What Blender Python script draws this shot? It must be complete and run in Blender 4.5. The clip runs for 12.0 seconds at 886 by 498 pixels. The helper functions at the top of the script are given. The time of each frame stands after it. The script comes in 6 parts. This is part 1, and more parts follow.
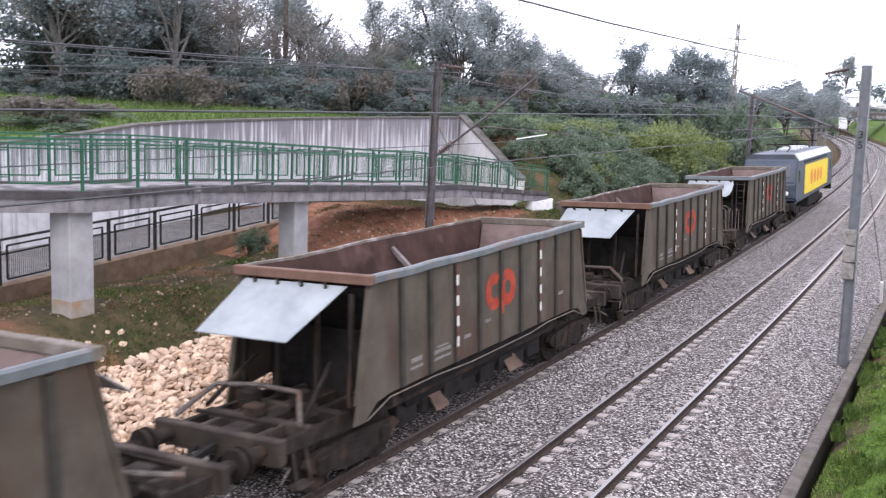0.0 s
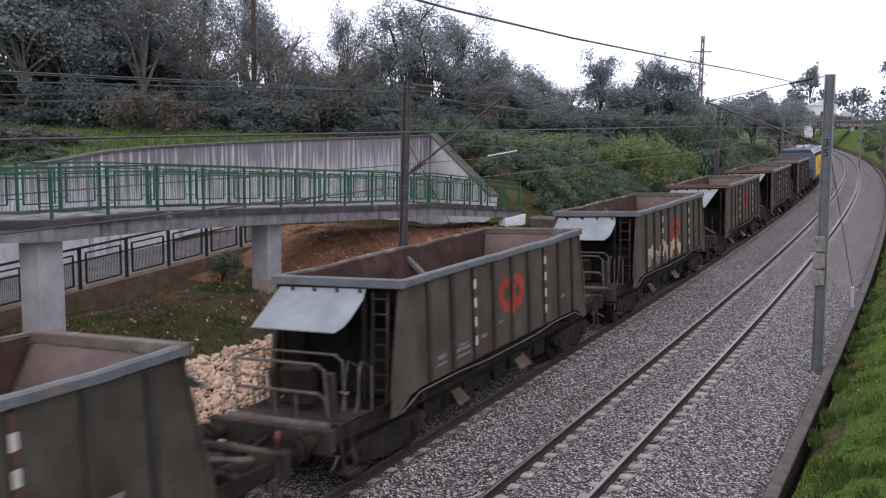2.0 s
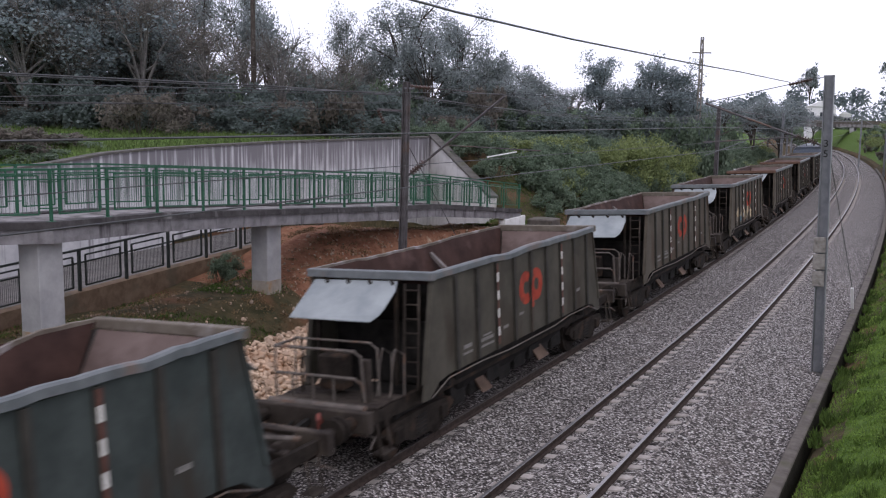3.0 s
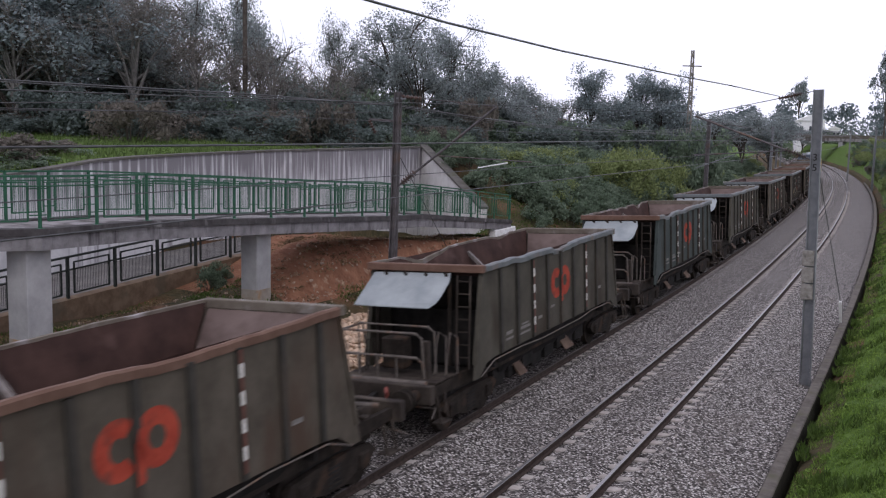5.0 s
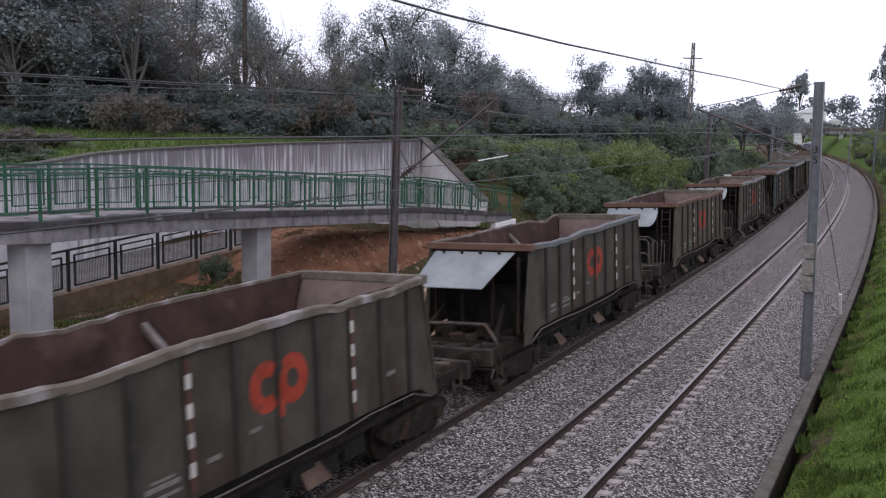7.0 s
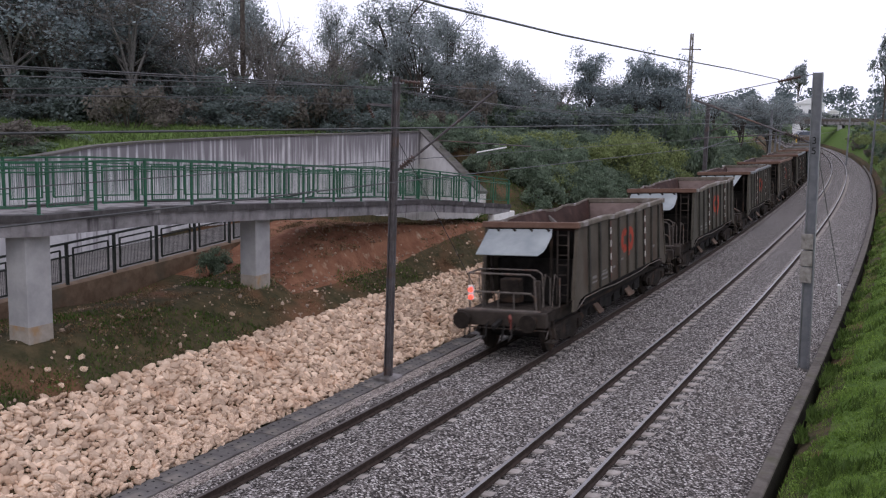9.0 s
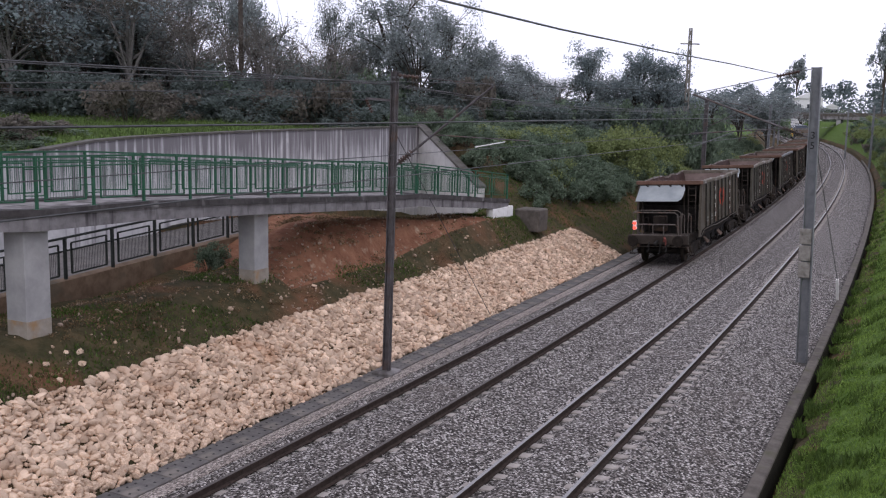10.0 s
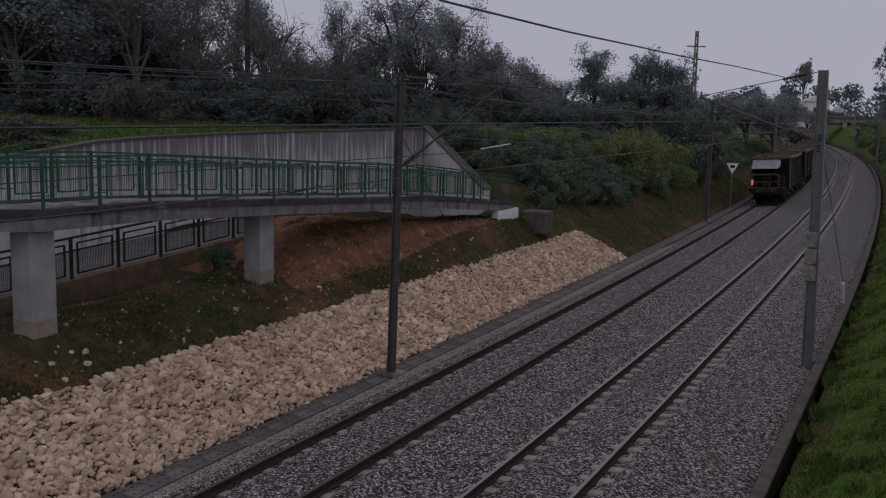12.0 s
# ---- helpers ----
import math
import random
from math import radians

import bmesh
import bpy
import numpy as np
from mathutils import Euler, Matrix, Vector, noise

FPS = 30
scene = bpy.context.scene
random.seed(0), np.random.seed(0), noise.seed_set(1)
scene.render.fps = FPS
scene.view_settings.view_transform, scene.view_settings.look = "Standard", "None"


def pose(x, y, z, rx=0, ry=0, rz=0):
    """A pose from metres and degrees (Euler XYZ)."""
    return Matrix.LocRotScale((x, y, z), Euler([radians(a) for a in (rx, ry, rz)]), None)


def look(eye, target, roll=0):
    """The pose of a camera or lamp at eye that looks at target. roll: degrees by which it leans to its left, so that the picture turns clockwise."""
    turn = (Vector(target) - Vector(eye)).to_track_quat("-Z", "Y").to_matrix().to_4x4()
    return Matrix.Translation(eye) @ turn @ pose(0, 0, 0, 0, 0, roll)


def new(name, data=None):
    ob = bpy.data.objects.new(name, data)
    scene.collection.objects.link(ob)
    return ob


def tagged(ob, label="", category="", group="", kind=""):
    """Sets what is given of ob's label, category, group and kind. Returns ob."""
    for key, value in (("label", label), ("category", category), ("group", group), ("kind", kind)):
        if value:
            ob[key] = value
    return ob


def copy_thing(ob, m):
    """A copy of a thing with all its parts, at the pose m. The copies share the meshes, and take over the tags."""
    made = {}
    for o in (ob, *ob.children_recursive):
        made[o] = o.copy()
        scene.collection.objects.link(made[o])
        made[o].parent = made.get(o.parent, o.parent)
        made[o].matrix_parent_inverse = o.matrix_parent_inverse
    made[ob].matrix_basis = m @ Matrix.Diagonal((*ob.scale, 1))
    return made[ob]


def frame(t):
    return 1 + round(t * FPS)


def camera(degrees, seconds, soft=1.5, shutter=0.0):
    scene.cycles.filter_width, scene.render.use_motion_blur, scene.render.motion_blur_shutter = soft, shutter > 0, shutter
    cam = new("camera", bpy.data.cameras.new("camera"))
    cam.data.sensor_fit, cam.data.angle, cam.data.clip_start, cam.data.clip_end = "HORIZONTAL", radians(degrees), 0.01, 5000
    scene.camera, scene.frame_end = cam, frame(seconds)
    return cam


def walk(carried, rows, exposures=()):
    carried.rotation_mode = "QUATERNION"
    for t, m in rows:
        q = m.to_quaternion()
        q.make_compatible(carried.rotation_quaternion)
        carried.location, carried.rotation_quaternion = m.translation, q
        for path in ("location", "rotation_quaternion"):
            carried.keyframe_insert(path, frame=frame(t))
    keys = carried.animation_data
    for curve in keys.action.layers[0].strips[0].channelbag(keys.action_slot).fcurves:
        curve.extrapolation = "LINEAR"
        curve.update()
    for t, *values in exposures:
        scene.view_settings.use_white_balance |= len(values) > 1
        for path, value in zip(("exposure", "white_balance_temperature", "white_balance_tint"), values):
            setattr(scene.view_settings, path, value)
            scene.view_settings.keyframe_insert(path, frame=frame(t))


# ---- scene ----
EYE = (0.0, 0.0, 6.38)
# seconds, turn to the left of the track, tilt, lean
CAMERA_TURNS = (
    (0.0, 28.960, -9.156, 2.387),
    (0.1, 28.239, -8.782, 1.988),
    (0.2, 27.805, -8.532, 1.726),
    (0.3, 27.521, -8.368, 1.555),
    (0.4, 27.338, -8.262, 1.444),
    (0.5, 27.241, -8.194, 1.370),
    (1.0, 27.357, -7.900, 0.753),
    (1.5, 27.379, -7.905, 0.918),
    (2.0, 27.424, -8.013, 0.920),
    (2.5, 27.438, -8.061, 0.800),
    (3.0, 27.406, -7.939, 0.871),
    (5.0, 26.820, -7.305, 1.414),
    (5.5, 26.632, -7.167, 1.760),
    (6.0, 26.657, -7.425, 1.750),
    (6.5, 26.775, -7.670, 1.664),
    (7.0, 26.831, -7.739, 1.365),
    (9.0, 26.745, -8.222, 1.212),
    (9.5, 26.609, -8.348, 1.284),
    (10.0, 26.645, -8.541, 1.238),
    (10.5, 26.713, -8.679, 1.382),
    (11.0, 26.799, -8.640, 1.456),
    (11.5, 26.916, -8.469, 1.374),
    (12.0, 26.964, -8.445, 1.438),
)
DURATION = 12.0


def camera_pose(yaw, tilt, lean):
    return Matrix.Translation(EYE) @ pose(0, 0, 0, 90 + tilt, 0, yaw) @ pose(0, 0, 0, 0, 0, lean)


cam = camera(50.0, DURATION, 1.2, 0.22)
walk(cam, [(t, camera_pose(yaw, tilt, lean)) for t, yaw, tilt, lean in CAMERA_TURNS],
     [(0.0, 1.42), (0.3, 1.15), (0.6, 0.92), (1.0, 0.7), (1.5, 0.5), (2.2, 0.38), (3.0, 0.34), (5.0, 0.22), (11.1, 0.2), (11.4, 0.1), (11.7, -0.6), (12.0, -1.3)])

# ---- light: a bright overcast sky ----
world = bpy.data.worlds.new("overcast_sky")
scene.world = world
world.use_nodes = True
wn, wl = world.node_tree.nodes, world.node_tree.links
wn.clear()
sky = wn.new("ShaderNodeTexSky")
sky.sky_type, sky.sun_disc = "NISHITA", False
sky.sun_elevation, sky.sun_rotation = radians(48), radians(200)
cloud = wn.new("ShaderNodeTexNoise")
cloud.inputs["Scale"].default_value, cloud.inputs["Detail"].default_value = 1.6, 4
cloud_tone = wn.new("ShaderNodeValToRGB")
cloud_tone.color_ramp.elements[0].color = (0.89, 0.90, 1.11, 1)
cloud_tone.color_ramp.elements[1].color = (1.03, 1.02, 1.24, 1)
wl.new(cloud.outputs["Fac"], cloud_tone.inputs["Fac"])
clear_sky = wn.new("ShaderNodeMix")
clear_sky.data_type, clear_sky.blend_type = "RGBA", "MULTIPLY"
clear_sky.inputs["Factor"].default_value = 1.0
clear_sky.inputs["B"].default_value = (0.1, 0.1, 0.1, 1)
wl.new(sky.outputs["Color"], clear_sky.inputs["A"])
overcast = wn.new("ShaderNodeMix")
overcast.data_type = "RGBA"
overcast.inputs["Factor"].default_value = 0.93
wl.new(clear_sky.outputs["Result"], overcast.inputs["A"])
wl.new(cloud_tone.outputs["Color"], overcast.inputs["B"])
background = wn.new("ShaderNodeBackground")
background.inputs["Strength"].default_value = 1.0
wl.new(overcast.outputs["Result"], background.inputs["Color"])
wl.new(background.outputs["Background"], wn.new("ShaderNodeOutputWorld").inputs["Surface"])

sun_data = bpy.data.lights.new("sun", "SUN")
sun_data.energy, sun_data.angle, sun_data.color = 0.5, radians(25), (1.0, 0.97, 0.93)
sun = new("sun", sun_data)
sun.matrix_world = look((20, -30, 60), (-10, 20, 0))


# ---- materials ----
def surf(name, c1, c2, scale=4.0, rough=0.8, metal=0.0, bump=0.3, bump_scale=None, spots=None, spot_scale=1.2, spot_at=0.55,
         streak=1.0, island=0.0, objvar=0.0, spec=0.22, ramp=(0.35, 0.65), distance=0.02):
    """A surface of two tones by fine noise, with larger stains of a third tone; streak stretches the stains upright."""
    m = bpy.data.materials.new(name)
    m.use_nodes = True
    n, l = m.node_tree.nodes, m.node_tree.links
    b = n["Principled BSDF"]
    tc = n.new("ShaderNodeTexCoord")
    fine = n.new("ShaderNodeTexNoise")
    fine.inputs["Scale"].default_value, fine.inputs["Detail"].default_value, fine.inputs["Roughness"].default_value = scale, 6, 0.65
    l.new(tc.outputs["Object"], fine.inputs["Vector"])
    r = n.new("ShaderNodeValToRGB")
    r.color_ramp.elements[0].position, r.color_ramp.elements[1].position = ramp
    r.color_ramp.elements[0].color, r.color_ramp.elements[1].color = (*c1, 1), (*c2, 1)
    l.new(fine.outputs["Fac"], r.inputs["Fac"])
    col = r.outputs["Color"]
    if spots:
        mp = n.new("ShaderNodeMapping")
        mp.inputs["Scale"].default_value = (1, 1, 1 / streak)
        l.new(tc.outputs["Object"], mp.inputs["Vector"])
        big = n.new("ShaderNodeTexNoise")
        big.inputs["Scale"].default_value, big.inputs["Detail"].default_value = spot_scale, 5
        l.new(mp.outputs["Vector"], big.inputs["Vector"])
        br = n.new("ShaderNodeValToRGB")
        br.color_ramp.elements[0].position, br.color_ramp.elements[1].position = spot_at, min(spot_at + 0.16, 1)
        l.new(big.outputs["Fac"], br.inputs["Fac"])
        mx = n.new("ShaderNodeMix")
        mx.data_type = "RGBA"
        mx.inputs["B"].default_value = (*spots, 1)
        l.new(br.outputs["Color"], mx.inputs["Factor"])
        l.new(col, mx.inputs["A"])
        col = mx.outputs["Result"]
    if island or objvar:
        if island:
            v = n.new("ShaderNodeNewGeometry").outputs["Random Per Island"]
        else:
            v = n.new("ShaderNodeObjectInfo").outputs["Random"]
        mr = n.new("ShaderNodeMapRange")
        k = island or objvar
        mr.inputs["To Min"].default_value, mr.inputs["To Max"].default_value = 1 - k, 1 + k
        l.new(v, mr.inputs["Value"])
        hs = n.new("ShaderNodeHueSaturation")
        l.new(mr.outputs["Result"], hs.inputs["Value"])
        l.new(col, hs.inputs["Color"])
        col = hs.outputs["Color"]
    l.new(col, b.inputs["Base Color"])
    b.inputs["Roughness"].default_value, b.inputs["Metallic"].default_value = rough, metal
    b.inputs["Specular IOR Level"].default_value = spec
    if bump:
        bt = n.new("ShaderNodeTexNoise")
        bt.inputs["Scale"].default_value, bt.inputs["Detail"].default_value = bump_scale or scale * 3, 5
        l.new(tc.outputs["Object"], bt.inputs["Vector"])
        bn = n.new("ShaderNodeBump")
        bn.inputs["Strength"].default_value, bn.inputs["Distance"].default_value = bump, distance
        l.new(bt.outputs["Fac"], bn.inputs["Height"])
        l.new(bn.outputs["Normal"], b.inputs["Normal"])
    return m


def gravel(name, tones, size, stain, stain_at=0.6):
    """Broken stone: cells of several tones, dark between by shade put into the colour, with real relief by bump."""
    m = bpy.data.materials.new(name)
    m.use_nodes = True
    n, l = m.node_tree.nodes, m.node_tree.links
    b = n["Principled BSDF"]
    tc = n.new("ShaderNodeTexCoord")
    cell = n.new("ShaderNodeTexVoronoi")
    cell.inputs["Scale"].default_value = 1 / size
    l.new(tc.outputs["Object"], cell.inputs["Vector"])
    sep = n.new("ShaderNodeSeparateColor")
    l.new(cell.outputs["Color"], sep.inputs["Color"])
    r = n.new("ShaderNodeValToRGB")
    e = r.color_ramp.elements
    while len(e) < len(tones):
        e.new(0.5)
    for i, c in enumerate(tones):
        e[i].position, e[i].color = i / (len(tones) - 1), (*c, 1)
    l.new(sep.outputs["Red"], r.inputs["Fac"])
    # darkens towards cell edges: shade between the stones, painted in
    gap_shade = n.new("ShaderNodeValToRGB")
    gap_shade.color_ramp.elements[0].position, gap_shade.color_ramp.elements[1].position = 0.35, 0.8
    gap_shade.color_ramp.elements[0].color, gap_shade.color_ramp.elements[1].color = (1, 1, 1, 1), (0.30, 0.29, 0.28, 1)
    l.new(cell.outputs["Distance"], gap_shade.inputs["Fac"])
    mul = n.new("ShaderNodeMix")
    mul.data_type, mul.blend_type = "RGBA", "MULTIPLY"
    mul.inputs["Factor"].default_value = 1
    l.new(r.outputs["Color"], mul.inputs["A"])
    l.new(gap_shade.outputs["Color"], mul.inputs["B"])
    big = n.new("ShaderNodeTexNoise")
    big.inputs["Scale"].default_value, big.inputs["Detail"].default_value = 0.45, 5
    l.new(tc.outputs["Object"], big.inputs["Vector"])
    br = n.new("ShaderNodeValToRGB")
    br.color_ramp.elements[0].position, br.color_ramp.elements[1].position = stain_at, min(1, stain_at + 0.25)
    br.color_ramp.elements[1].color = (0.7, 0.7, 0.7, 1)
    l.new(big.outputs["Fac"], br.inputs["Fac"])
    mx = n.new("ShaderNodeMix")
    mx.data_type, mx.blend_type = "RGBA", "MIX"
    mx.inputs["B"].default_value = (*stain, 1)
    l.new(br.outputs["Color"], mx.inputs["Factor"])
    l.new(mul.outputs["Result"], mx.inputs["A"])
    l.new(mx.outputs["Result"], b.inputs["Base Color"])
    b.inputs["Roughness"].default_value = 0.88
    b.inputs["Specular IOR Level"].default_value = 0.22
    inv = n.new("ShaderNodeMath")
    inv.operation = "SUBTRACT"
    inv.inputs[0].default_value = 1
    l.new(cell.outputs["Distance"], inv.inputs[1])
    add = n.new("ShaderNodeMath")
    add.operation = "ADD"
    l.new(inv.outputs["Value"], add.inputs[0])
    l.new(sep.outputs["Green"], add.inputs[1])
    bn = n.new("ShaderNodeBump")
    bn.inputs["Strength"].default_value, bn.inputs["Distance"].default_value = 0.9, size * 0.6
    l.new(add.outputs["Value"], bn.inputs["Height"])
    l.new(bn.outputs["Normal"], b.inputs["Normal"])
    return m


def leafy(name, dark, light, var=0.35):
    m = surf(name, dark, light, 0.8, 0.6, 0, 0, island=var, ramp=(0.3, 0.7))
    n, l = m.node_tree.nodes, m.node_tree.links
    b = n["Principled BSDF"]
    b.inputs["Specular IOR Level"].default_value = 0.25
    thin = n.new("ShaderNodeBsdfTranslucent")
    l.new(b.inputs["Base Color"].links[0].from_socket, thin.inputs["Color"])
    both = n.new("ShaderNodeMixShader")
    both.inputs["Fac"].default_value = 0.5
    l.new(b.outputs["BSDF"], both.inputs[1])
    l.new(thin.outputs["BSDF"], both.inputs[2])
    l.new(both.outputs["Shader"], n["Material Output"].inputs["Surface"])
    return m


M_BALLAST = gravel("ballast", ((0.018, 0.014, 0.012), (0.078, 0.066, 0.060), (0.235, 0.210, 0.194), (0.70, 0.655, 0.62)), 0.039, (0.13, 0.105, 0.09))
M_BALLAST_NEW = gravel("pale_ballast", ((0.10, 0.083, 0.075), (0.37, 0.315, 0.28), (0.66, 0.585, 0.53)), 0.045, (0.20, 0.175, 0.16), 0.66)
M_RAIL = surf("rail_steel", (0.030, 0.022, 0.019), (0.062, 0.045, 0.037), 9, 0.85, 0.0, 0.2, spec=0.1)
# dull head, darkened further: the train's shade put into the colour
M_RAIL_SHADED = surf("dull_shaded_rail_head", (0.075, 0.063, 0.058), (0.12, 0.105, 0.097), 12, 0.55, 0.4, 0.05)
M_RAIL_TOP = surf("polished_rail_head", (0.231, 0.220, 0.215), (0.303, 0.292, 0.286), 12, 0.32, 0.85, 0.05)
M_SLEEPER = surf("sleeper_concrete", (0.286, 0.253, 0.226), (0.396, 0.358, 0.325), 8, 0.9, 0, 0.3, spots=(0.220, 0.187, 0.165), objvar=0.15)
M_STONE = surf("riprap_limestone", (0.405, 0.278, 0.192), (0.675, 0.515, 0.385), 2.2, 0.88, 0, 0.35, 14, spots=(0.339, 0.182, 0.100), spot_scale=1.1, spot_at=0.58, objvar=0.28)
M_STONE_ISL = surf("riprap_limestone_far", (0.405, 0.278, 0.192), (0.675, 0.515, 0.385), 2.2, 0.88, 0, 0.35, 14, spots=(0.339, 0.182, 0.100), spot_scale=1.1, spot_at=0.58, island=0.28)
M_TROUGH = surf("trough_cover", (0.085, 0.078, 0.074), (0.135, 0.125, 0.119), 5, 0.85, 0, 0.2, spots=(0.20, 0.175, 0.15), objvar=0.12)
M_HOLE = surf("hole_shade", (0.02, 0.02, 0.02), (0.03, 0.03, 0.03), 5, 0.95, 0, 0)
M_BEAM = surf("streaked_beam", (0.135, 0.126, 0.127), (0.235, 0.222, 0.224), 3, 0.9, 0, 0.3, spots=(0.050, 0.045, 0.046), spot_scale=4.0, spot_at=0.55, streak=7.0)
M_CONCRETE = surf("weathered_concrete", (0.192, 0.176, 0.173), (0.281, 0.263, 0.259), 2.5, 0.9, 0, 0.25, spots=(0.089, 0.081, 0.076), spot_scale=1.9, spot_at=0.45, streak=4.0)
M_PIER = surf("pier_concrete", (0.260, 0.256, 0.256), (0.353, 0.346, 0.339), 2.0, 0.9, 0, 0.15, spots=(0.335, 0.298, 0.251), spot_scale=0.9, spot_at=0.62)
M_KERB = surf("kerb_concrete", (0.070, 0.060, 0.052), (0.135, 0.117, 0.100), 3, 0.92, 0, 0.5, spots=(0.08, 0.075, 0.05), spot_scale=1.5)
M_DITCH_FACE = surf("dark_ditch_face", (0.016, 0.015, 0.011), (0.034, 0.031, 0.022), 6, 0.95, 0, 0.5, spots=(0.035, 0.045, 0.018), spot_scale=2.5, spot_at=0.6, spec=0.08)
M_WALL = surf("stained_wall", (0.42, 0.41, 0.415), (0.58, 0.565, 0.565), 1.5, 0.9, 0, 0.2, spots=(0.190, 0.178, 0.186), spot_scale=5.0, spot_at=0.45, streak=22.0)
M_WALL_TOP = surf("mossy_coping", (0.075, 0.069, 0.064), (0.135, 0.124, 0.112), 3, 0.95, 0, 0.4, spots=(0.075, 0.075, 0.045))
M_OCHRE = surf("ochre_kerb_wall", (0.12, 0.080, 0.052), (0.20, 0.14, 0.095), 3, 0.92, 0, 0.3, spots=(0.10, 0.085, 0.06))
M_PATH = surf("path_concrete", (0.11, 0.10, 0.095), (0.18, 0.168, 0.16), 3, 0.9, 0, 0.2, spots=(0.18, 0.16, 0.15))
M_GREEN = surf("green_paint", (0.018, 0.073, 0.040), (0.031, 0.107, 0.061), 6, 0.45, 0, 0.1, spots=(0.132, 0.163, 0.123), spot_scale=2.5, spot_at=0.66)
M_BLACK = surf("dark_fence_paint", (0.018, 0.022, 0.02), (0.035, 0.04, 0.036), 8, 0.5, 0.2, 0.1)
M_GALV = surf("galvanised_pole", (0.150, 0.153, 0.160), (0.225, 0.230, 0.238), 3, 0.55, 0.5, 0.1, spots=(0.12, 0.10, 0.09), spot_scale=1.4, spot_at=0.6, streak=5)
M_POLE_BROWN = surf("rusting_pole", (0.078, 0.069, 0.069), (0.135, 0.124, 0.126), 4, 0.65, 0.4, 0.15, spots=(0.137, 0.082, 0.058), spot_scale=1.5)
M_WIRE = surf("wire", (0.06, 0.06, 0.06), (0.10, 0.10, 0.10), 5, 0.5, 0.5, 0)
M_INSUL = surf("insulator_brown", (0.05, 0.03, 0.025), (0.08, 0.05, 0.04), 5, 0.3, 0, 0)
M_BOX_OLD = surf("weathered_marker_board", (0.17, 0.155, 0.135), (0.27, 0.25, 0.225), 9, 0.9, 0, 0.4, spots=(0.09, 0.08, 0.07), spot_scale=5)
M_WHITE = surf("white_paint", (0.70, 0.69, 0.66), (0.80, 0.79, 0.77), 6, 0.6, 0, 0.05, spots=(0.5, 0.47, 0.43), spot_scale=4)
M_GROUND = surf("scrub_ground", (0.034, 0.034, 0.016), (0.085, 0.064, 0.034), 2.5, 0.95, 0, 0.8, 9, spots=(0.15, 0.075, 0.042), spot_scale=0.5, spot_at=0.52, distance=0.08, spec=0.12)
M_SOIL = surf("red_soil", (0.15, 0.065, 0.038), (0.25, 0.125, 0.075), 2.0, 0.95, 0, 0.9, 9, spots=(0.36, 0.27, 0.19), spot_scale=3.5, spot_at=0.60, distance=0.06, spec=0.12)
M_GRASS = surf("grass_ground", (0.050, 0.090, 0.018), (0.108, 0.168, 0.036), 3.5, 0.95, 0, 0.9, 14, spots=(0.120, 0.102, 0.048), spot_scale=0.9, spot_at=0.62, distance=0.06, spec=0.12)
M_BLADE = leafy("grass_blades", (0.102, 0.171, 0.029), (0.218, 0.314, 0.073), 0.45)
M_LITTER = leafy("dead_leaves", (0.105, 0.068, 0.036), (0.26, 0.185, 0.105), 0.45)
M_LAWN = leafy("hilltop_grass", (0.062, 0.098, 0.026), (0.125, 0.17, 0.055), 0.45)
M_WEED = leafy("weeds", (0.043, 0.078, 0.014), (0.104, 0.151, 0.036), 0.4)
# olive and deep leaf tones, paled and blued: haze put into the colour
M_LEAF_DARK = leafy("leaf_olive", (0.175, 0.203, 0.200), (0.310, 0.338, 0.332), 0.4)
M_LEAF_PINE = leafy("leaf_deep", (0.162, 0.200, 0.204), (0.290, 0.332, 0.334), 0.4)
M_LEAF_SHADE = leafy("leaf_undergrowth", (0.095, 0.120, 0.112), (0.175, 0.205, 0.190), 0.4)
M_LEAF_BUSH = leafy("leaf_bush", (0.098, 0.138, 0.090), (0.180, 0.225, 0.155), 0.4)
M_LEAF_LIGHT = leafy("leaf_fresh", (0.155, 0.190, 0.069), (0.253, 0.293, 0.127), 0.35)
M_TWIG = leafy("bare_twigs", (0.120, 0.106, 0.090), (0.205, 0.180, 0.152), 0.3)
M_BARK_PALE = surf("pale_bark", (0.106, 0.099, 0.092), (0.198, 0.185, 0.172), 6, 0.95, 0, 0.4)
M_BARK = surf("bark", (0.045, 0.036, 0.030), (0.095, 0.08, 0.068), 6, 0.95, 0, 0.6)
# far leaves greyed and blued: haze put into the base colour
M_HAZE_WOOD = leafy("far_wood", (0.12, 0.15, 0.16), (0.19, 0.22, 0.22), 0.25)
M_BODY = surf("wagon_grey_green", (0.058, 0.048, 0.036), (0.096, 0.081, 0.062), 1.3, 0.72, 0.1, 0.08, spots=(0.064, 0.042, 0.029), spot_scale=0.9, spot_at=0.52, streak=2.6, spec=0.15)
M_BODY_GREEN = surf("wagon_slate_green", (0.047, 0.042, 0.033), (0.080, 0.072, 0.056), 1.3, 0.72, 0.1, 0.08, spots=(0.040, 0.030, 0.021), spot_scale=0.9, spot_at=0.54, streak=2.6, spec=0.12)
M_BODY_TEAL = surf("wagon_blue_green", (0.034, 0.041, 0.038), (0.058, 0.068, 0.063), 1.3, 0.72, 0.1, 0.08, spots=(0.040, 0.032, 0.024), spot_scale=0.9, spot_at=0.56, streak=2.6, spec=0.12)
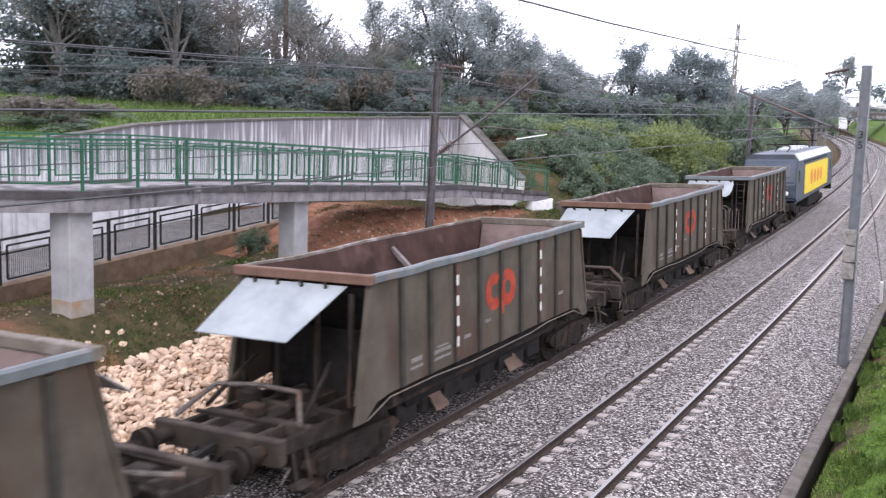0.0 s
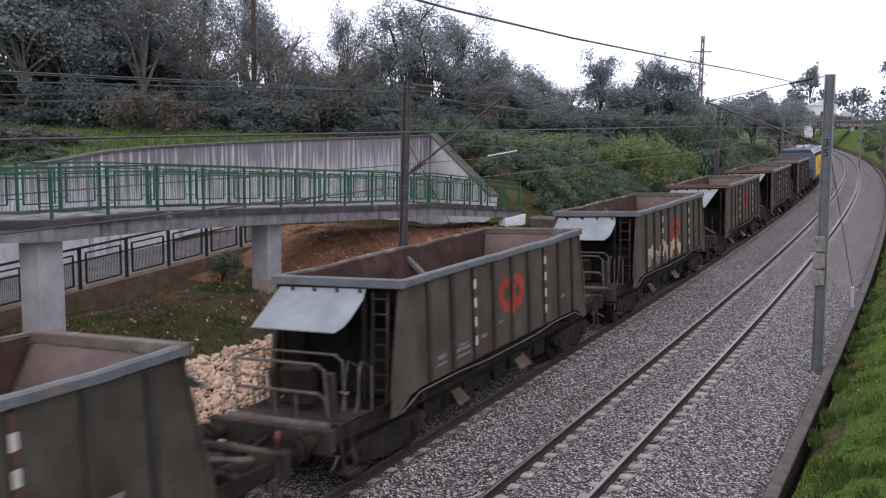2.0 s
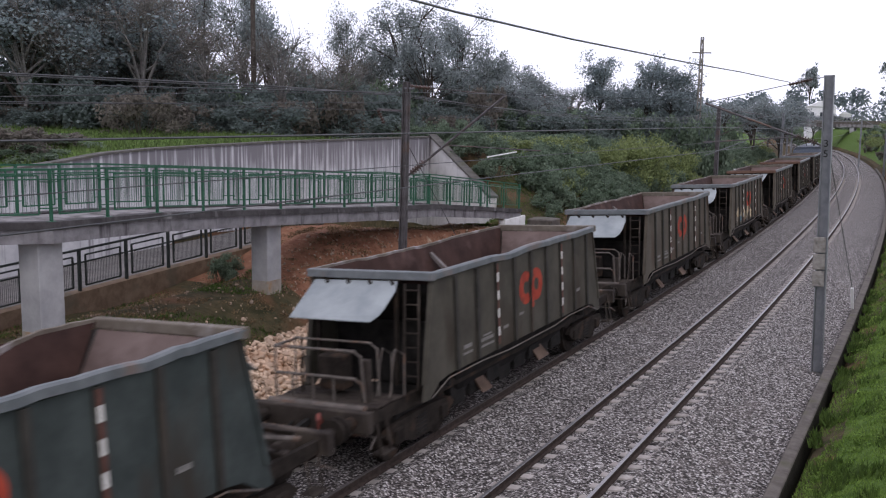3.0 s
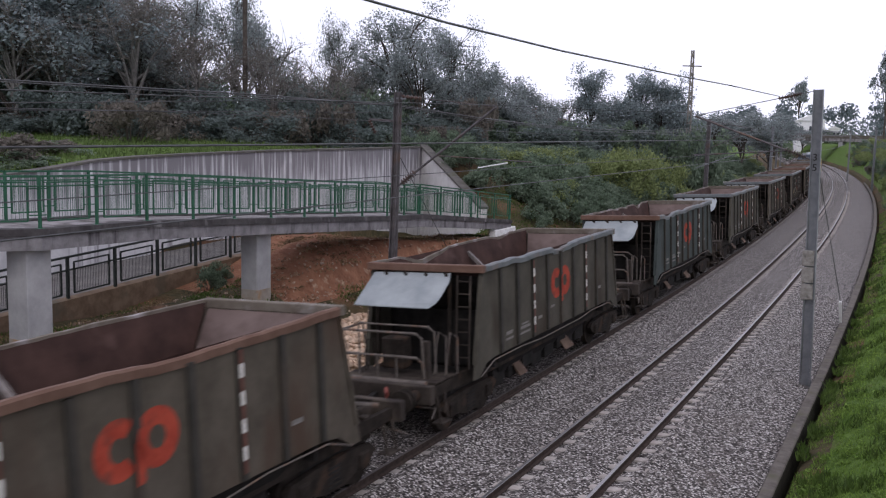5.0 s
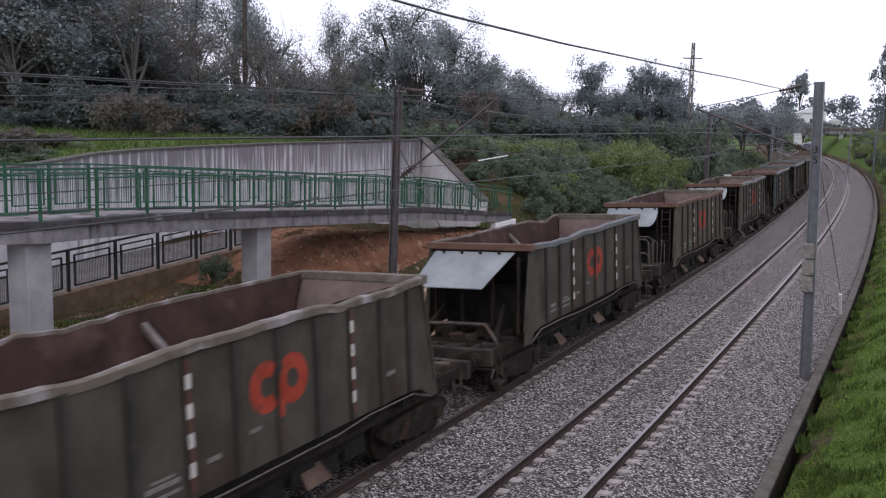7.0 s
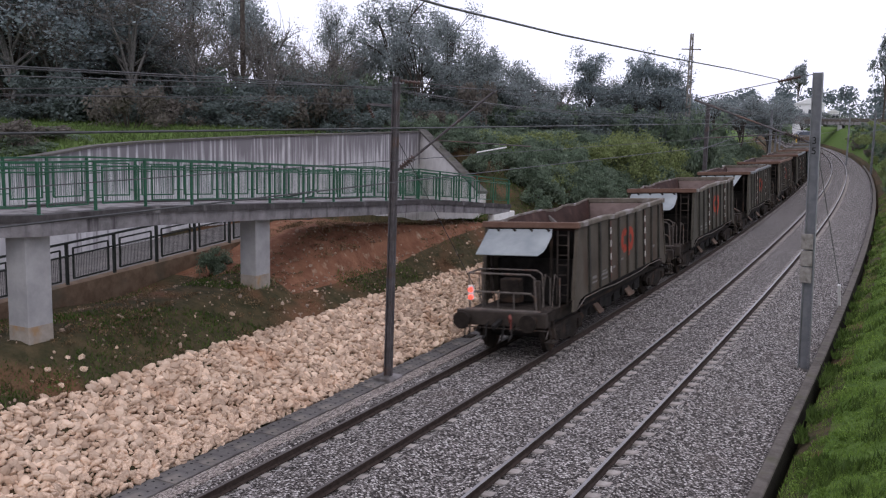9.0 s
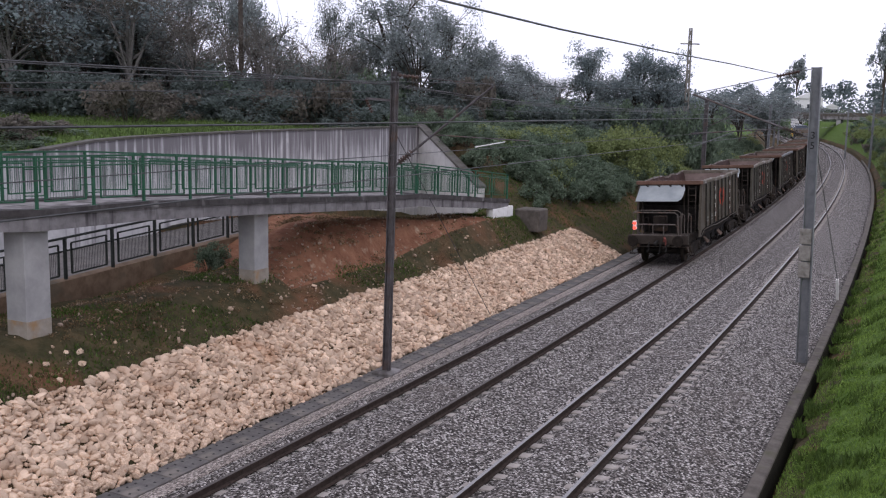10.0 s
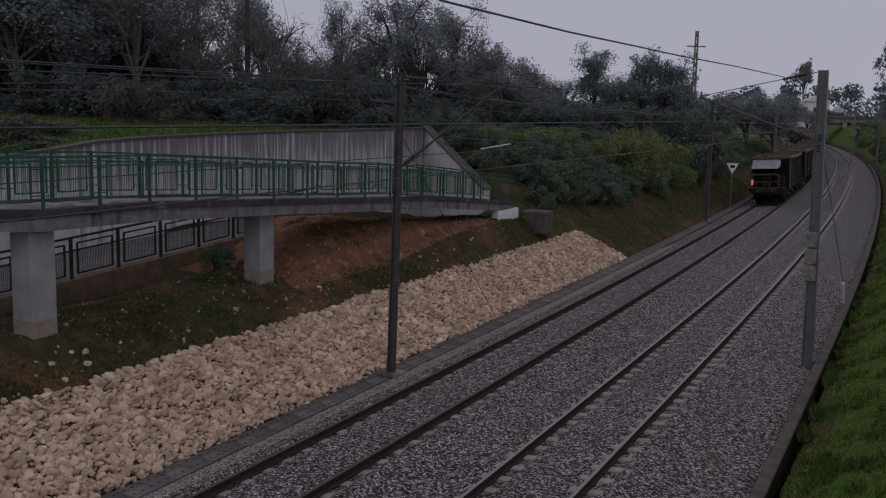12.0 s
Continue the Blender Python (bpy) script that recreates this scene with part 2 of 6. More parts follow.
# dark rib paint, deepened by the shade beside the ribs put into it
M_RIB = surf("shade_toned_rib", (0.030, 0.028, 0.024), (0.055, 0.050, 0.042), 2.0, 0.75, 0.1, 0.1, spots=(0.070, 0.055, 0.042), spot_scale=1.2, spot_at=0.56, streak=3.0, spec=0.12)
M_INSIDE_PALE = surf("hopper_end_pale", (0.085, 0.058, 0.050), (0.150, 0.108, 0.094), 1.4, 0.75, 0.1, 0.1, spots=(0.060, 0.035, 0.028), spot_scale=0.7, spot_at=0.62)
M_RIM_BLUE = surf("rim_bluish", (0.105, 0.115, 0.118), (0.170, 0.178, 0.180), 2.5, 0.6, 0.2, 0.1, spots=(0.175, 0.130, 0.110), spot_scale=1.6, spot_at=0.53)
M_RIM_RUST = surf("rim_rusty", (0.101, 0.054, 0.037), (0.158, 0.094, 0.068), 2.5, 0.75, 0.1, 0.15, spots=(0.194, 0.173, 0.158), spot_scale=1.2, spot_at=0.64)
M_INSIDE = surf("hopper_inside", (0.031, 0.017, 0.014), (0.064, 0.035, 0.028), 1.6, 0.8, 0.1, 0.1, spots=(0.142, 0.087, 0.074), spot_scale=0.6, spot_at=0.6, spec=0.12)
M_RAILING_DIRTY = surf("dirty_handrail", (0.081, 0.069, 0.060), (0.149, 0.127, 0.109), 5, 0.7, 0.2, 0.1, spots=(0.172, 0.098, 0.063), spot_scale=3)
M_PLATFORM = surf("worn_platform", (0.028, 0.022, 0.019), (0.059, 0.048, 0.039), 2.2, 0.8, 0.1, 0.2, spots=(0.091, 0.073, 0.059), spot_scale=1.3, spec=0.12)
M_HOOD = surf("hood_sheet", (0.215, 0.235, 0.240), (0.300, 0.320, 0.320), 1.5, 0.6, 0.1, 0.04, spots=(0.216, 0.221, 0.225), spot_scale=0.9, spot_at=0.6)
M_UNDER = surf("grimy_underframe", (0.016, 0.013, 0.011), (0.036, 0.029, 0.024), 4, 0.85, 0.1, 0.3, spots=(0.074, 0.046, 0.031), spot_scale=1.6, spot_at=0.58, spec=0.06)
M_DARK = surf("near_black_steel", (0.014, 0.013, 0.012), (0.03, 0.027, 0.025), 3, 0.85, 0, 0.1, spec=0.06)
M_RED = surf("faded_red_emblem", (0.24, 0.036, 0.022), (0.36, 0.062, 0.036), 3, 0.75, 0, 0.03, spots=(0.13, 0.045, 0.032), spot_scale=2.6, spot_at=0.54, spec=0.1)
M_STRIPE_RED = surf("stripe_red", (0.075, 0.034, 0.024), (0.115, 0.048, 0.035), 6, 0.7, 0, 0)
M_STRIPE_WHITE = surf("stripe_white", (0.50, 0.47, 0.42), (0.62, 0.59, 0.54), 6, 0.7, 0, 0)
M_GRAFFITI = surf("graffiti_ochre", (0.34, 0.26, 0.15), (0.46, 0.37, 0.24), 3, 0.7, 0, 0.02, spots=(0.28, 0.17, 0.08), spot_scale=2)
M_LETTER = surf("worn_lettering", (0.112, 0.105, 0.095), (0.210, 0.196, 0.178), 14, 0.7, 0, 0)
M_RUBBLE = surf("soil_rubble", (0.20, 0.13, 0.09), (0.40, 0.31, 0.24), 3, 0.9, 0, 0.2, island=0.35)
M_BLUE = surf("sprayed_blue", (0.05, 0.12, 0.15), (0.09, 0.17, 0.20), 3, 0.7, 0, 0)
M_RIM_TAN = surf("rim_worn_tan", (0.105, 0.085, 0.065), (0.17, 0.145, 0.115), 2.5, 0.7, 0.1, 0.15, spots=(0.34, 0.31, 0.31), spot_scale=1.6, spot_at=0.52)
M_STRUT = surf("worn_strut", (0.13, 0.115, 0.105), (0.21, 0.185, 0.17), 3, 0.7, 0.2, 0.1, spots=(0.09, 0.06, 0.05))
M_BRAKE_RED = surf("faded_brake_red", (0.13, 0.035, 0.028), (0.20, 0.06, 0.045), 5, 0.7, 0, 0.1, spots=(0.05, 0.035, 0.03), spot_scale=3)
M_LOCO = surf("loco_grey", (0.045, 0.055, 0.072), (0.07, 0.08, 0.10), 2, 0.5, 0.1, 0.03, spots=(0.06, 0.06, 0.065), spot_scale=0.8)
M_LOCO_LIGHT = surf("loco_roof", (0.34, 0.36, 0.38), (0.46, 0.48, 0.50), 2, 0.5, 0.1, 0.03)
M_YELLOW = surf("loco_yellow", (0.62, 0.44, 0.02), (0.72, 0.54, 0.04), 2, 0.5, 0, 0.02)
M_ORANGE = surf("loco_orange", (0.55, 0.16, 0.02), (0.65, 0.22, 0.03), 2, 0.5, 0, 0)
M_CHUTE = surf("grimy_chute", (0.075, 0.05, 0.038), (0.14, 0.095, 0.07), 3, 0.8, 0.1, 0.2, spots=(0.05, 0.04, 0.035), spot_scale=1.5, spec=0.12)
M_ROOF = surf("clay_roof", (0.24, 0.10, 0.07), (0.34, 0.17, 0.12), 4, 0.9, 0, 0.3)
M_HOUSE = surf("house_render", (0.66, 0.65, 0.64), (0.78, 0.77, 0.76), 2, 0.9, 0, 0.05)
M_GLASS = surf("dark_window_glass", (0.02, 0.025, 0.03), (0.03, 0.035, 0.04), 2, 0.08, 0, 0, spec=0.8)


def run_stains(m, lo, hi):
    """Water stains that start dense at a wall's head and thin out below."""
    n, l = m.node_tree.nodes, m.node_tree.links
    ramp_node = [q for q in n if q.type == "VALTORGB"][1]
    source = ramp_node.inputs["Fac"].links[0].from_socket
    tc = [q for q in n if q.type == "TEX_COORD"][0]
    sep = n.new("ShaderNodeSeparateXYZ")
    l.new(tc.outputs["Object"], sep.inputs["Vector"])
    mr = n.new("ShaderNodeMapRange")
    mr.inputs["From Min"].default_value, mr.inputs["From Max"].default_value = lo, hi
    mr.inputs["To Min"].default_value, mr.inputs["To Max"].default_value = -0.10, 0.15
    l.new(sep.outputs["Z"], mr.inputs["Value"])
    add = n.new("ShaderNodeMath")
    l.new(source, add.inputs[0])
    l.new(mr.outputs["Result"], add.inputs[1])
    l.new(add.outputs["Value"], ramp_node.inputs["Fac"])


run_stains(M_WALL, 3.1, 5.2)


def lamp_glow(name, color, strength):
    m = bpy.data.materials.new(name)
    m.use_nodes = True
    b = m.node_tree.nodes["Principled BSDF"]
    b.inputs["Base Color"].default_value = (*color, 1)
    b.inputs["Emission Color"].default_value, b.inputs["Emission Strength"].default_value = (*color, 1), strength
    return m


M_TAIL = lamp_glow("tail_lamp_red", (0.9, 0.05, 0.03), 2.5)


# ---- mesh helpers ----
def part(name, bm, material, parent=None, label="", smooth=False):
    me = bpy.data.meshes.new(name)
    bmesh.ops.recalc_face_normals(bm, faces=bm.faces)
    bm.to_mesh(me)
    bm.free()
    me.materials.append(material)
    if smooth:
        for p in me.polygons:
            p.use_smooth = True
    ob = new(name, me)
    ob.parent = parent
    if label:
        ob["label"] = label
    return ob


def sheet(name, verts, faces, material, parent=None, label="", smooth=False):
    me = bpy.data.meshes.new(name)
    me.from_pydata(verts, [], faces)
    me.update()
    me.materials.append(material)
    if smooth:
        for p in me.polygons:
            p.use_smooth = True
    ob = new(name, me)
    ob.parent = parent
    if label:
        ob["label"] = label
    return ob


def thing(name, label, category, group="", m=None):
    ob = new(name)
    ob.empty_display_size = 0.2
    if m is not None:
        ob.matrix_basis = m
    return tagged(ob, label, category, group)


def box(bm, x0, x1, y0, y1, z0, z1, bevel=0.0):
    vs = [bm.verts.new((x, y, z)) for z in (z0, z1) for x, y in ((x0, y0), (x1, y0), (x1, y1), (x0, y1))]
    fs = [bm.faces.new([vs[i] for i in f]) for f in ((3, 2, 1, 0), (4, 5, 6, 7), (0, 1, 5, 4), (1, 2, 6, 5), (2, 3, 7, 6), (3, 0, 4, 7))]
    if bevel:
        es = list({e for f in fs for e in f.edges})
        bmesh.ops.bevel(bm, geom=es, offset=bevel, segments=1, affect="EDGES")
    return bm


def bar(bm, a, b, w, h=None, sides=4):
    """A bar of width w (round when sides > 4) from a to b."""
    a, b = Vector(a), Vector(b)
    d = (b - a).normalized()
    up = Vector((0, 0, 1)) if abs(d.z) < 0.95 else Vector((0, 1, 0))
    s = d.cross(up).normalized()
    u = s.cross(d)
    h = h or w
    rings = []
    for p in (a, b):
        if sides == 4:
            o = [(-w / 2, -h / 2), (w / 2, -h / 2), (w / 2, h / 2), (-w / 2, h / 2)]
        else:
            o = [(w / 2 * math.cos(6.2832 * i / sides), h / 2 * math.sin(6.2832 * i / sides)) for i in range(sides)]
        rings.append([bm.verts.new(p + s * x + u * y) for x, y in o])
    k = len(rings[0])
    for i in range(k):
        bm.faces.new((rings[0][i], rings[0][(i + 1) % k], rings[1][(i + 1) % k], rings[1][i]))
    bm.faces.new(rings[0][::-1])
    bm.faces.new(rings[1])
    return bm


def tube(bm, pts, r0, r1=None, sides=6):
    """A tapered tube along points."""
    r1 = r0 if r1 is None else r1
    pts = [Vector(p) for p in pts]
    rings = []
    for i, p in enumerate(pts):
        d = (pts[min(i + 1, len(pts) - 1)] - pts[max(i - 1, 0)]).normalized()
        up = Vector((0, 0, 1)) if abs(d.z) < 0.9 else Vector((0, 1, 0))
        s = d.cross(up).normalized()
        u = s.cross(d)
        r = r0 + (r1 - r0) * i / max(1, len(pts) - 1)
        rings.append([bm.verts.new(p + (s * math.cos(6.2832 * j / sides) + u * math.sin(6.2832 * j / sides)) * r) for j in range(sides)])
    for a, b in zip(rings, rings[1:]):
        for j in range(sides):
            bm.faces.new((a[j], a[(j + 1) % sides], b[(j + 1) % sides], b[j]))
    bm.faces.new(rings[0][::-1])
    bm.faces.new(rings[-1])
    return bm


def prism(bm, outline, lo, hi, axis="x"):
    """An outline of pairs pushed along an axis: x takes (y, z), y takes (x, z), z takes (x, y)."""
    def v(p, h):
        return {"x": (h, p[0], p[1]), "y": (p[0], h, p[1]), "z": (p[0], p[1], h)}[axis]
    a = [bm.verts.new(v(p, lo)) for p in outline]
    b = [bm.verts.new(v(p, hi)) for p in outline]
    k = len(outline)
    for i in range(k):
        bm.faces.new((a[i], a[(i + 1) % k], b[(i + 1) % k], b[i]))
    bm.faces.new(a[::-1])
    bm.faces.new(b)
    return bm


def B():
    return bmesh.new()


# ---- the line: straight, then a wide bend to the left ----
TRACK_X, SECOND_X, GAUGE, CANT = -9.43, -5.61, 1.668, 0.06
BEND_FROM, BEND_R = 25.0, 1350.0
TIGHTER_FROM, TIGHTER_R = 120.0, 7000.0


def shift(y):
    return -max(y - BEND_FROM, 0.0) ** 2 / (2 * BEND_R) - max(y - TIGHTER_FROM, 0.0) ** 2 / (2 * TIGHTER_R)


def heading(y):
    return math.degrees(math.atan(max(y - BEND_FROM, 0.0) / BEND_R + max(y - TIGHTER_FROM, 0.0) / TIGHTER_R))


def along(y0, y1, step):
    n = max(1, round((y1 - y0) / step))
    return [y0 + (y1 - y0) * i / n for i in range(n + 1)]


def swept(name, profile, ys, material, parent=None, label="", closed=True, smooth=False):
    """A section (x, z) carried along the line."""
    k = len(profile)
    verts = [(x + shift(y), y, z) for y in ys for x, z in profile]
    faces = []
    for i in range(len(ys) - 1):
        for j in range(k if closed else k - 1):
            a, b = i * k + j, i * k + (j + 1) % k
            faces.append((a, b, b + k, a + k))
    if closed:
        faces += [tuple(range(k))[::-1], tuple(range((len(ys) - 1) * k, len(ys) * k))]
    return sheet(name, verts, faces, material, parent, label, smooth)


# ---- ground: one sheet with the cutting, the bank, the hill ----
def smooth(a, b, x):
    t = min(1.0, max(0.0, (x - a) / (b - a)))
    return t * t * (3 - 2 * t)


WALL_X = -23.2


def wall_top(y):
    pts = ((6, 3.9), (12, 4.2), (19.3, 4.76), (22.3, 5.10), (26.3, 5.18), (30.5, 5.25), (43.4, 5.30), (200, 5.3))
    for (a, p), (b, q) in zip(pts, pts[1:]):
        if y <= b:
            return p + (q - p) * (max(y, a) - a) / (b - a)
    return 5.4


def plateau(y):
    """The field above the cutting falls away along the line."""
    return 4.75 - 1.7 * smooth(46, 115, y)


def ground_z(x, y):
    u = x - shift(y)
    rough = 0.10 * noise.noise((x * 0.35, y * 0.35, 0)) + 0.05 * noise.noise((x * 1.1, y * 1.1, 3))
    if u > -2.02:
        rise = min(0.60 * (u + 1.72), 2.1 + 0.03 * (u + 2)) if u < 60 else 4.0
        if u < -1.83:
            rise = -0.62
        rise += 2.2 * smooth(60, 130, y) * smooth(-2, 3, u)
        return -0.16 + rise + (rough * 1.4 + 0.10 * noise.noise((x * 0.9, y * 0.7, 9))) * smooth(-1.8, -1.2, u)
    if u > -12.25:
        return -0.85
    slope = -0.42 + 0.60 * (-12.2 - u)
    flat = 1.62 + 0.03 * (-15 - u)
    steep = 0.85 + 1.2 * max(0.0, -14.25 - u)
    if u < -14.25:
        slope += (steep - slope) * smooth(25, 33, y)
    deck = 4.3 - 0.072 * (y - 12.9)
    mound = 1.75 + 0.45 * smooth(26, 33, y) + 0.7 * max(0.0, -15.2 - u)
    mound = min(mound, 2.75, max(1.4, deck - 0.74))
    if y > 29:
        mound -= 0.5 * min(max(0.0, -17.0 - u), 1.2)
    flat -= 0.55 * smooth(-17.0, -18.9, u) * smooth(24.0, 18.5, y)
    late = 2.6 * smooth(-17.3, -18.6, u)
    flat += (mound - flat) * smooth(20.2 + late, 24.5 + 0.6 * late, y)
    lower = min(slope, flat) if u > -15.6 else flat
    upper = min(wall_top(y) - 0.12 + 0.022 * max(0.0, WALL_X - u), 7.5)
    if u < -19.55 and y < 29.5:
        lower -= 1.2 * smooth(29.5, 28.5, y)
    behind = smooth(WALL_X + 0.1, WALL_X - 0.25, u)
    z = lower + (upper - lower) * behind
    if y > 36:
        cutting = min(-0.42 + 0.62 * (-12.2 - u), plateau(y) + 0.02 * max(0.0, -22 - u))
        wing_y = 38.6 + (43.4 - 38.6) * (u + 17.5) / (WALL_X + 17.5) if u > WALL_X else 43.4
        f = smooth(wing_y + 0.45, wing_y + 1.0, y) if WALL_X - 0.3 < u < -17.5 else smooth(36.5, 42, y)
        z = z + (cutting - z) * f
    return z + rough * smooth(-14.0, -14.8, u)


def build_ground():
    us = [-900, -500, -300, -200, -140, -100, -80, -65, -55, -48, -42, -37, -33, -30, -27.5, -25.5, -24.3, -23.6, -23.45, -23.2, -23.08,
          -22.7, -22.35, -22.0, -21.65, -21.3, -20.95, -20.6, -20.25, -19.9, -19.55, -19.3] + [-19 + 0.35 * i for i in range(19)] + [-12.3, -12.2, -12.1, -2.1, -2.0] + \
         [-1.86, -1.8, -1.6, -1.45] + [-1.3 + 0.38 * i for i in range(15)] + [4.6, 6, 9, 14, 22, 35, 60, 100, 180, 300, 600, 900]
    ys = [-400, -250, -150, -100, -60, -40, -25, -15, -8] + [-4 + 1.0 * i for i in range(34)] + [30 + 0.5 * i for i in range(31)] + \
         [46 + 1.5 * i for i in range(30)] + [93 + 6 * i for i in range(28)] + [270, 300, 340, 400, 500, 700, 1000, 1600]
    verts, faces, mats = [], [], []
    for y in ys:
        for u in us:
            x = u + shift(min(y, 400))
            verts.append((x, y, ground_z(x, y)))
    k = len(us)
    for i in range(len(ys) - 1):
        for j in range(k - 1):
            faces.append((i * k + j, i * k + j + 1, (i + 1) * k + j + 1, (i + 1) * k + j))
            u, y = (us[j] + us[j + 1]) / 2, (ys[i] + ys[i + 1]) / 2
            if u > -2.1:
                mats.append(1 if u > -1.3 else 0)
            elif (u < WALL_X and y > 0) or (u < -18.5 and y > 45):
                mats.append(1)
            elif -22 < u < -15.2 and 20.5 < y < 36 and noise.noise((u * 0.4, y * 0.3, 7)) > -0.35:
                mats.append(2)
            else:
                mats.append(0)
    ob = sheet("ground", verts, faces, M_GROUND, smooth=True)
    for m in (M_GRASS, M_SOIL):
        ob.data.materials.append(m)
    ob.data.polygons.foreach_set("material_index", mats)
    return tagged(ob, "uneven scrubby ground, red soil and grass beside the railway", "ground", kind="structure")


build_ground()

# ---- ballast, tracks, troughs, kerb ----
BALLAST = [(-11.62, -0.46), (-11.1, -0.26)]
for cx, lift in ((TRACK_X, 0.022), (SECOND_X, 0.016)):
    BALLAST += [(cx + d, -0.155 + CANT * (d + GAUGE / 2) + h + lift) for d, h in
                ((-1.34, -0.02), (-1.2, 0.012), (-0.98, -0.05), (-0.68, -0.05), (-0.5, 0.0), (0.0, 0.02), (0.5, 0.0), (0.68, -0.05), (0.98, -0.05), (1.22, 0.0), (1.38, -0.05))]
    BALLAST += [(cx + 1.9, -0.17)]
BALLAST += [(-2.9, -0.28), (-2.26, -0.36), (-2.26, -0.9), (-11.62, -0.9)]
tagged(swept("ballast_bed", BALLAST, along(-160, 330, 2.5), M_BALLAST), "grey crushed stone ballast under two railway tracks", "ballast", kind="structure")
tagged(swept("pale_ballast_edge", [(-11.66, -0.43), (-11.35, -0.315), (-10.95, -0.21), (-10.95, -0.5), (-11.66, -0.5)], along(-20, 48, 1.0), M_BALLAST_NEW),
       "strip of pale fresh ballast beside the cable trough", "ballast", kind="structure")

RAIL_PROFILE = [(-0.07, -0.155), (0.07, -0.155), (0.07, -0.14), (0.012, -0.12), (0.012, -0.045), (0.036, -0.03), (0.036, -0.004),
                (-0.036, -0.004), (-0.036, -0.03), (-0.012, -0.045), (-0.012, -0.12), (-0.07, -0.14)]


def build_track(x, label, proud, head):
    track = thing("railway_track", label, "track")
    tagged(track, kind="structure")
    ys = along(-160, 330, 2.5)
    for side in (-1, 1):
        rx, rz = x + side * GAUGE / 2, 0.0 if side < 0 else CANT * GAUGE
        swept("rail", [(rx + a, rz + b) for a, b in RAIL_PROFILE], ys, M_RAIL, track)
        swept("rail_head", [(rx - 0.033, rz - 0.003), (rx + 0.033, rz - 0.003), (rx + 0.028, rz + 0.003), (rx - 0.028, rz + 0.003)], ys, head, track, "worn rail head")
    bm = B()
    prism(bm, [(-0.14, -0.2), (0.14, -0.2), (0.10, 0.0), (-0.10, 0.0)], -1.3, 1.3, "x")
    first = part("sleeper", bm, M_SLEEPER, track)
    for i in range(190):
        y = 9.0 + 0.6 * i
        s = first if i == 0 else new("sleeper", first.data)
        s.parent = track
        s.matrix_basis = pose(x + shift(y), y, CANT * GAUGE / 2 - 0.155 + proud, 0, -math.degrees(math.atan(CANT)), heading(y))
    return track


build_track(TRACK_X, "railway track with dark rails, sleepers mostly under ballast", -0.012, M_RAIL_SHADED)
build_track(SECOND_X, "empty railway track with bright rails and concrete sleepers", 0.002, M_RAIL_TOP)

# cable trough with pierced covers
trough = thing("cable_trough", "grey cable trough with pierced cover slabs along the track", "cable trough")
swept("trough_channel", [(-12.22, -0.75), (-11.64, -0.75), (-11.64, -0.45), (-12.22, -0.45)], along(-20, 130, 1.5), M_TROUGH, trough)
bm = B()
box(bm, -0.285, 0.285, -0.49, 0.49, -0.03, 0.03, 0.008)
cover = part("cover_slab", bm, M_TROUGH, trough)
# slots are thin dark plates on solid slabs, the holes' shade as colour
bm = B()
for i in range(5):
    for j in (-0.13, 0.13):
        box(bm, j - 0.025, j + 0.025, -0.40 + i * 0.2 - 0.02, -0.40 + i * 0.2 + 0.02, 0.028, 0.033)
holes = tagged(part("slot", bm, M_HOLE, cover), kind="stuff")
for i in range(110):
    y = -10 + i * 1.0
    if i == 0:
        c = cover
    else:
        c = new("cover_slab", cover.data)
        c.parent = trough
        if i < 40:
            hs = tagged(new("slot", holes.data), kind="stuff")
            hs.parent = c
    jog = 0.012 * math.sin(i * 2.3)
    c.matrix_basis = pose(-11.93 + shift(y) + jog, y, -0.42 + 0.006 * math.sin(i * 1.7), 0, 0.8 * math.sin(i * 3.1), heading(y) + 0.6 * math.sin(i * 1.3))

kerb = thing("edge_kerb", "dark weathered concrete kerb wall at the foot of the grass bank", "kerb")
tagged(kerb, kind="structure")
swept("kerb", [(-2.27 + 0.0, -0.9), (-2.02, -0.9), (-2.02, -0.06), (-2.05, -0.04), (-2.24, -0.04), (-2.27, -0.07)], along(-60, 150, 1.5), M_KERB, kerb)
swept("ditch_face", [(-2.018, -0.9), (-2.006, -0.9), (-2.006, -0.10), (-2.018, -0.085)], along(-60, 150, 1.5), M_DITCH_FACE, kerb, "dark strip with greenish flecks on the kerb's ditch side")

# ---- riprap slope ----
def stone_mesh(seed, detail=1):
    rnd = random.Random(seed)
    bm = B()
    bmesh.ops.create_icosphere(bm, subdivisions=detail, radius=1.0)
    sx, sy, sz = rnd.uniform(0.95, 1.45), rnd.uniform(0.75, 1.0), rnd.uniform(0.50, 0.70)
    off = Vector((rnd.uniform(0, 50), rnd.uniform(0, 50), rnd.uniform(0, 50)))
    for v in bm.verts:
        k = 1 + 0.22 * noise.noise(v.co * 0.8 + off)
        v.co = Vector((v.co.x * sx, v.co.y * sy, v.co.z * sz)) * k
    for n_cut in range(6):
        d = Vector((rnd.uniform(-1, 1), rnd.uniform(-1, 1), rnd.uniform(-1, 1))).normalized()
        lim = rnd.uniform(0.62, 0.85) * max(v.co.dot(d) for v in bm.verts)
        for v in bm.verts:
            h = v.co.dot(d)
            if h > lim:
                v.co -= d * (h - lim) * 0.9
    me = bpy.data.meshes.new("stone")
    bm.to_mesh(me)
    bm.free()
    me.materials.append(M_STONE)
    return me


riprap = thing("riprap_slope", "slope of loose pale limestone rubble beside the track", "riprap")
STONES = [stone_mesh(s) for s in range(14)]
FACETED = [stone_mesh(s, 2) for s in range(14)]
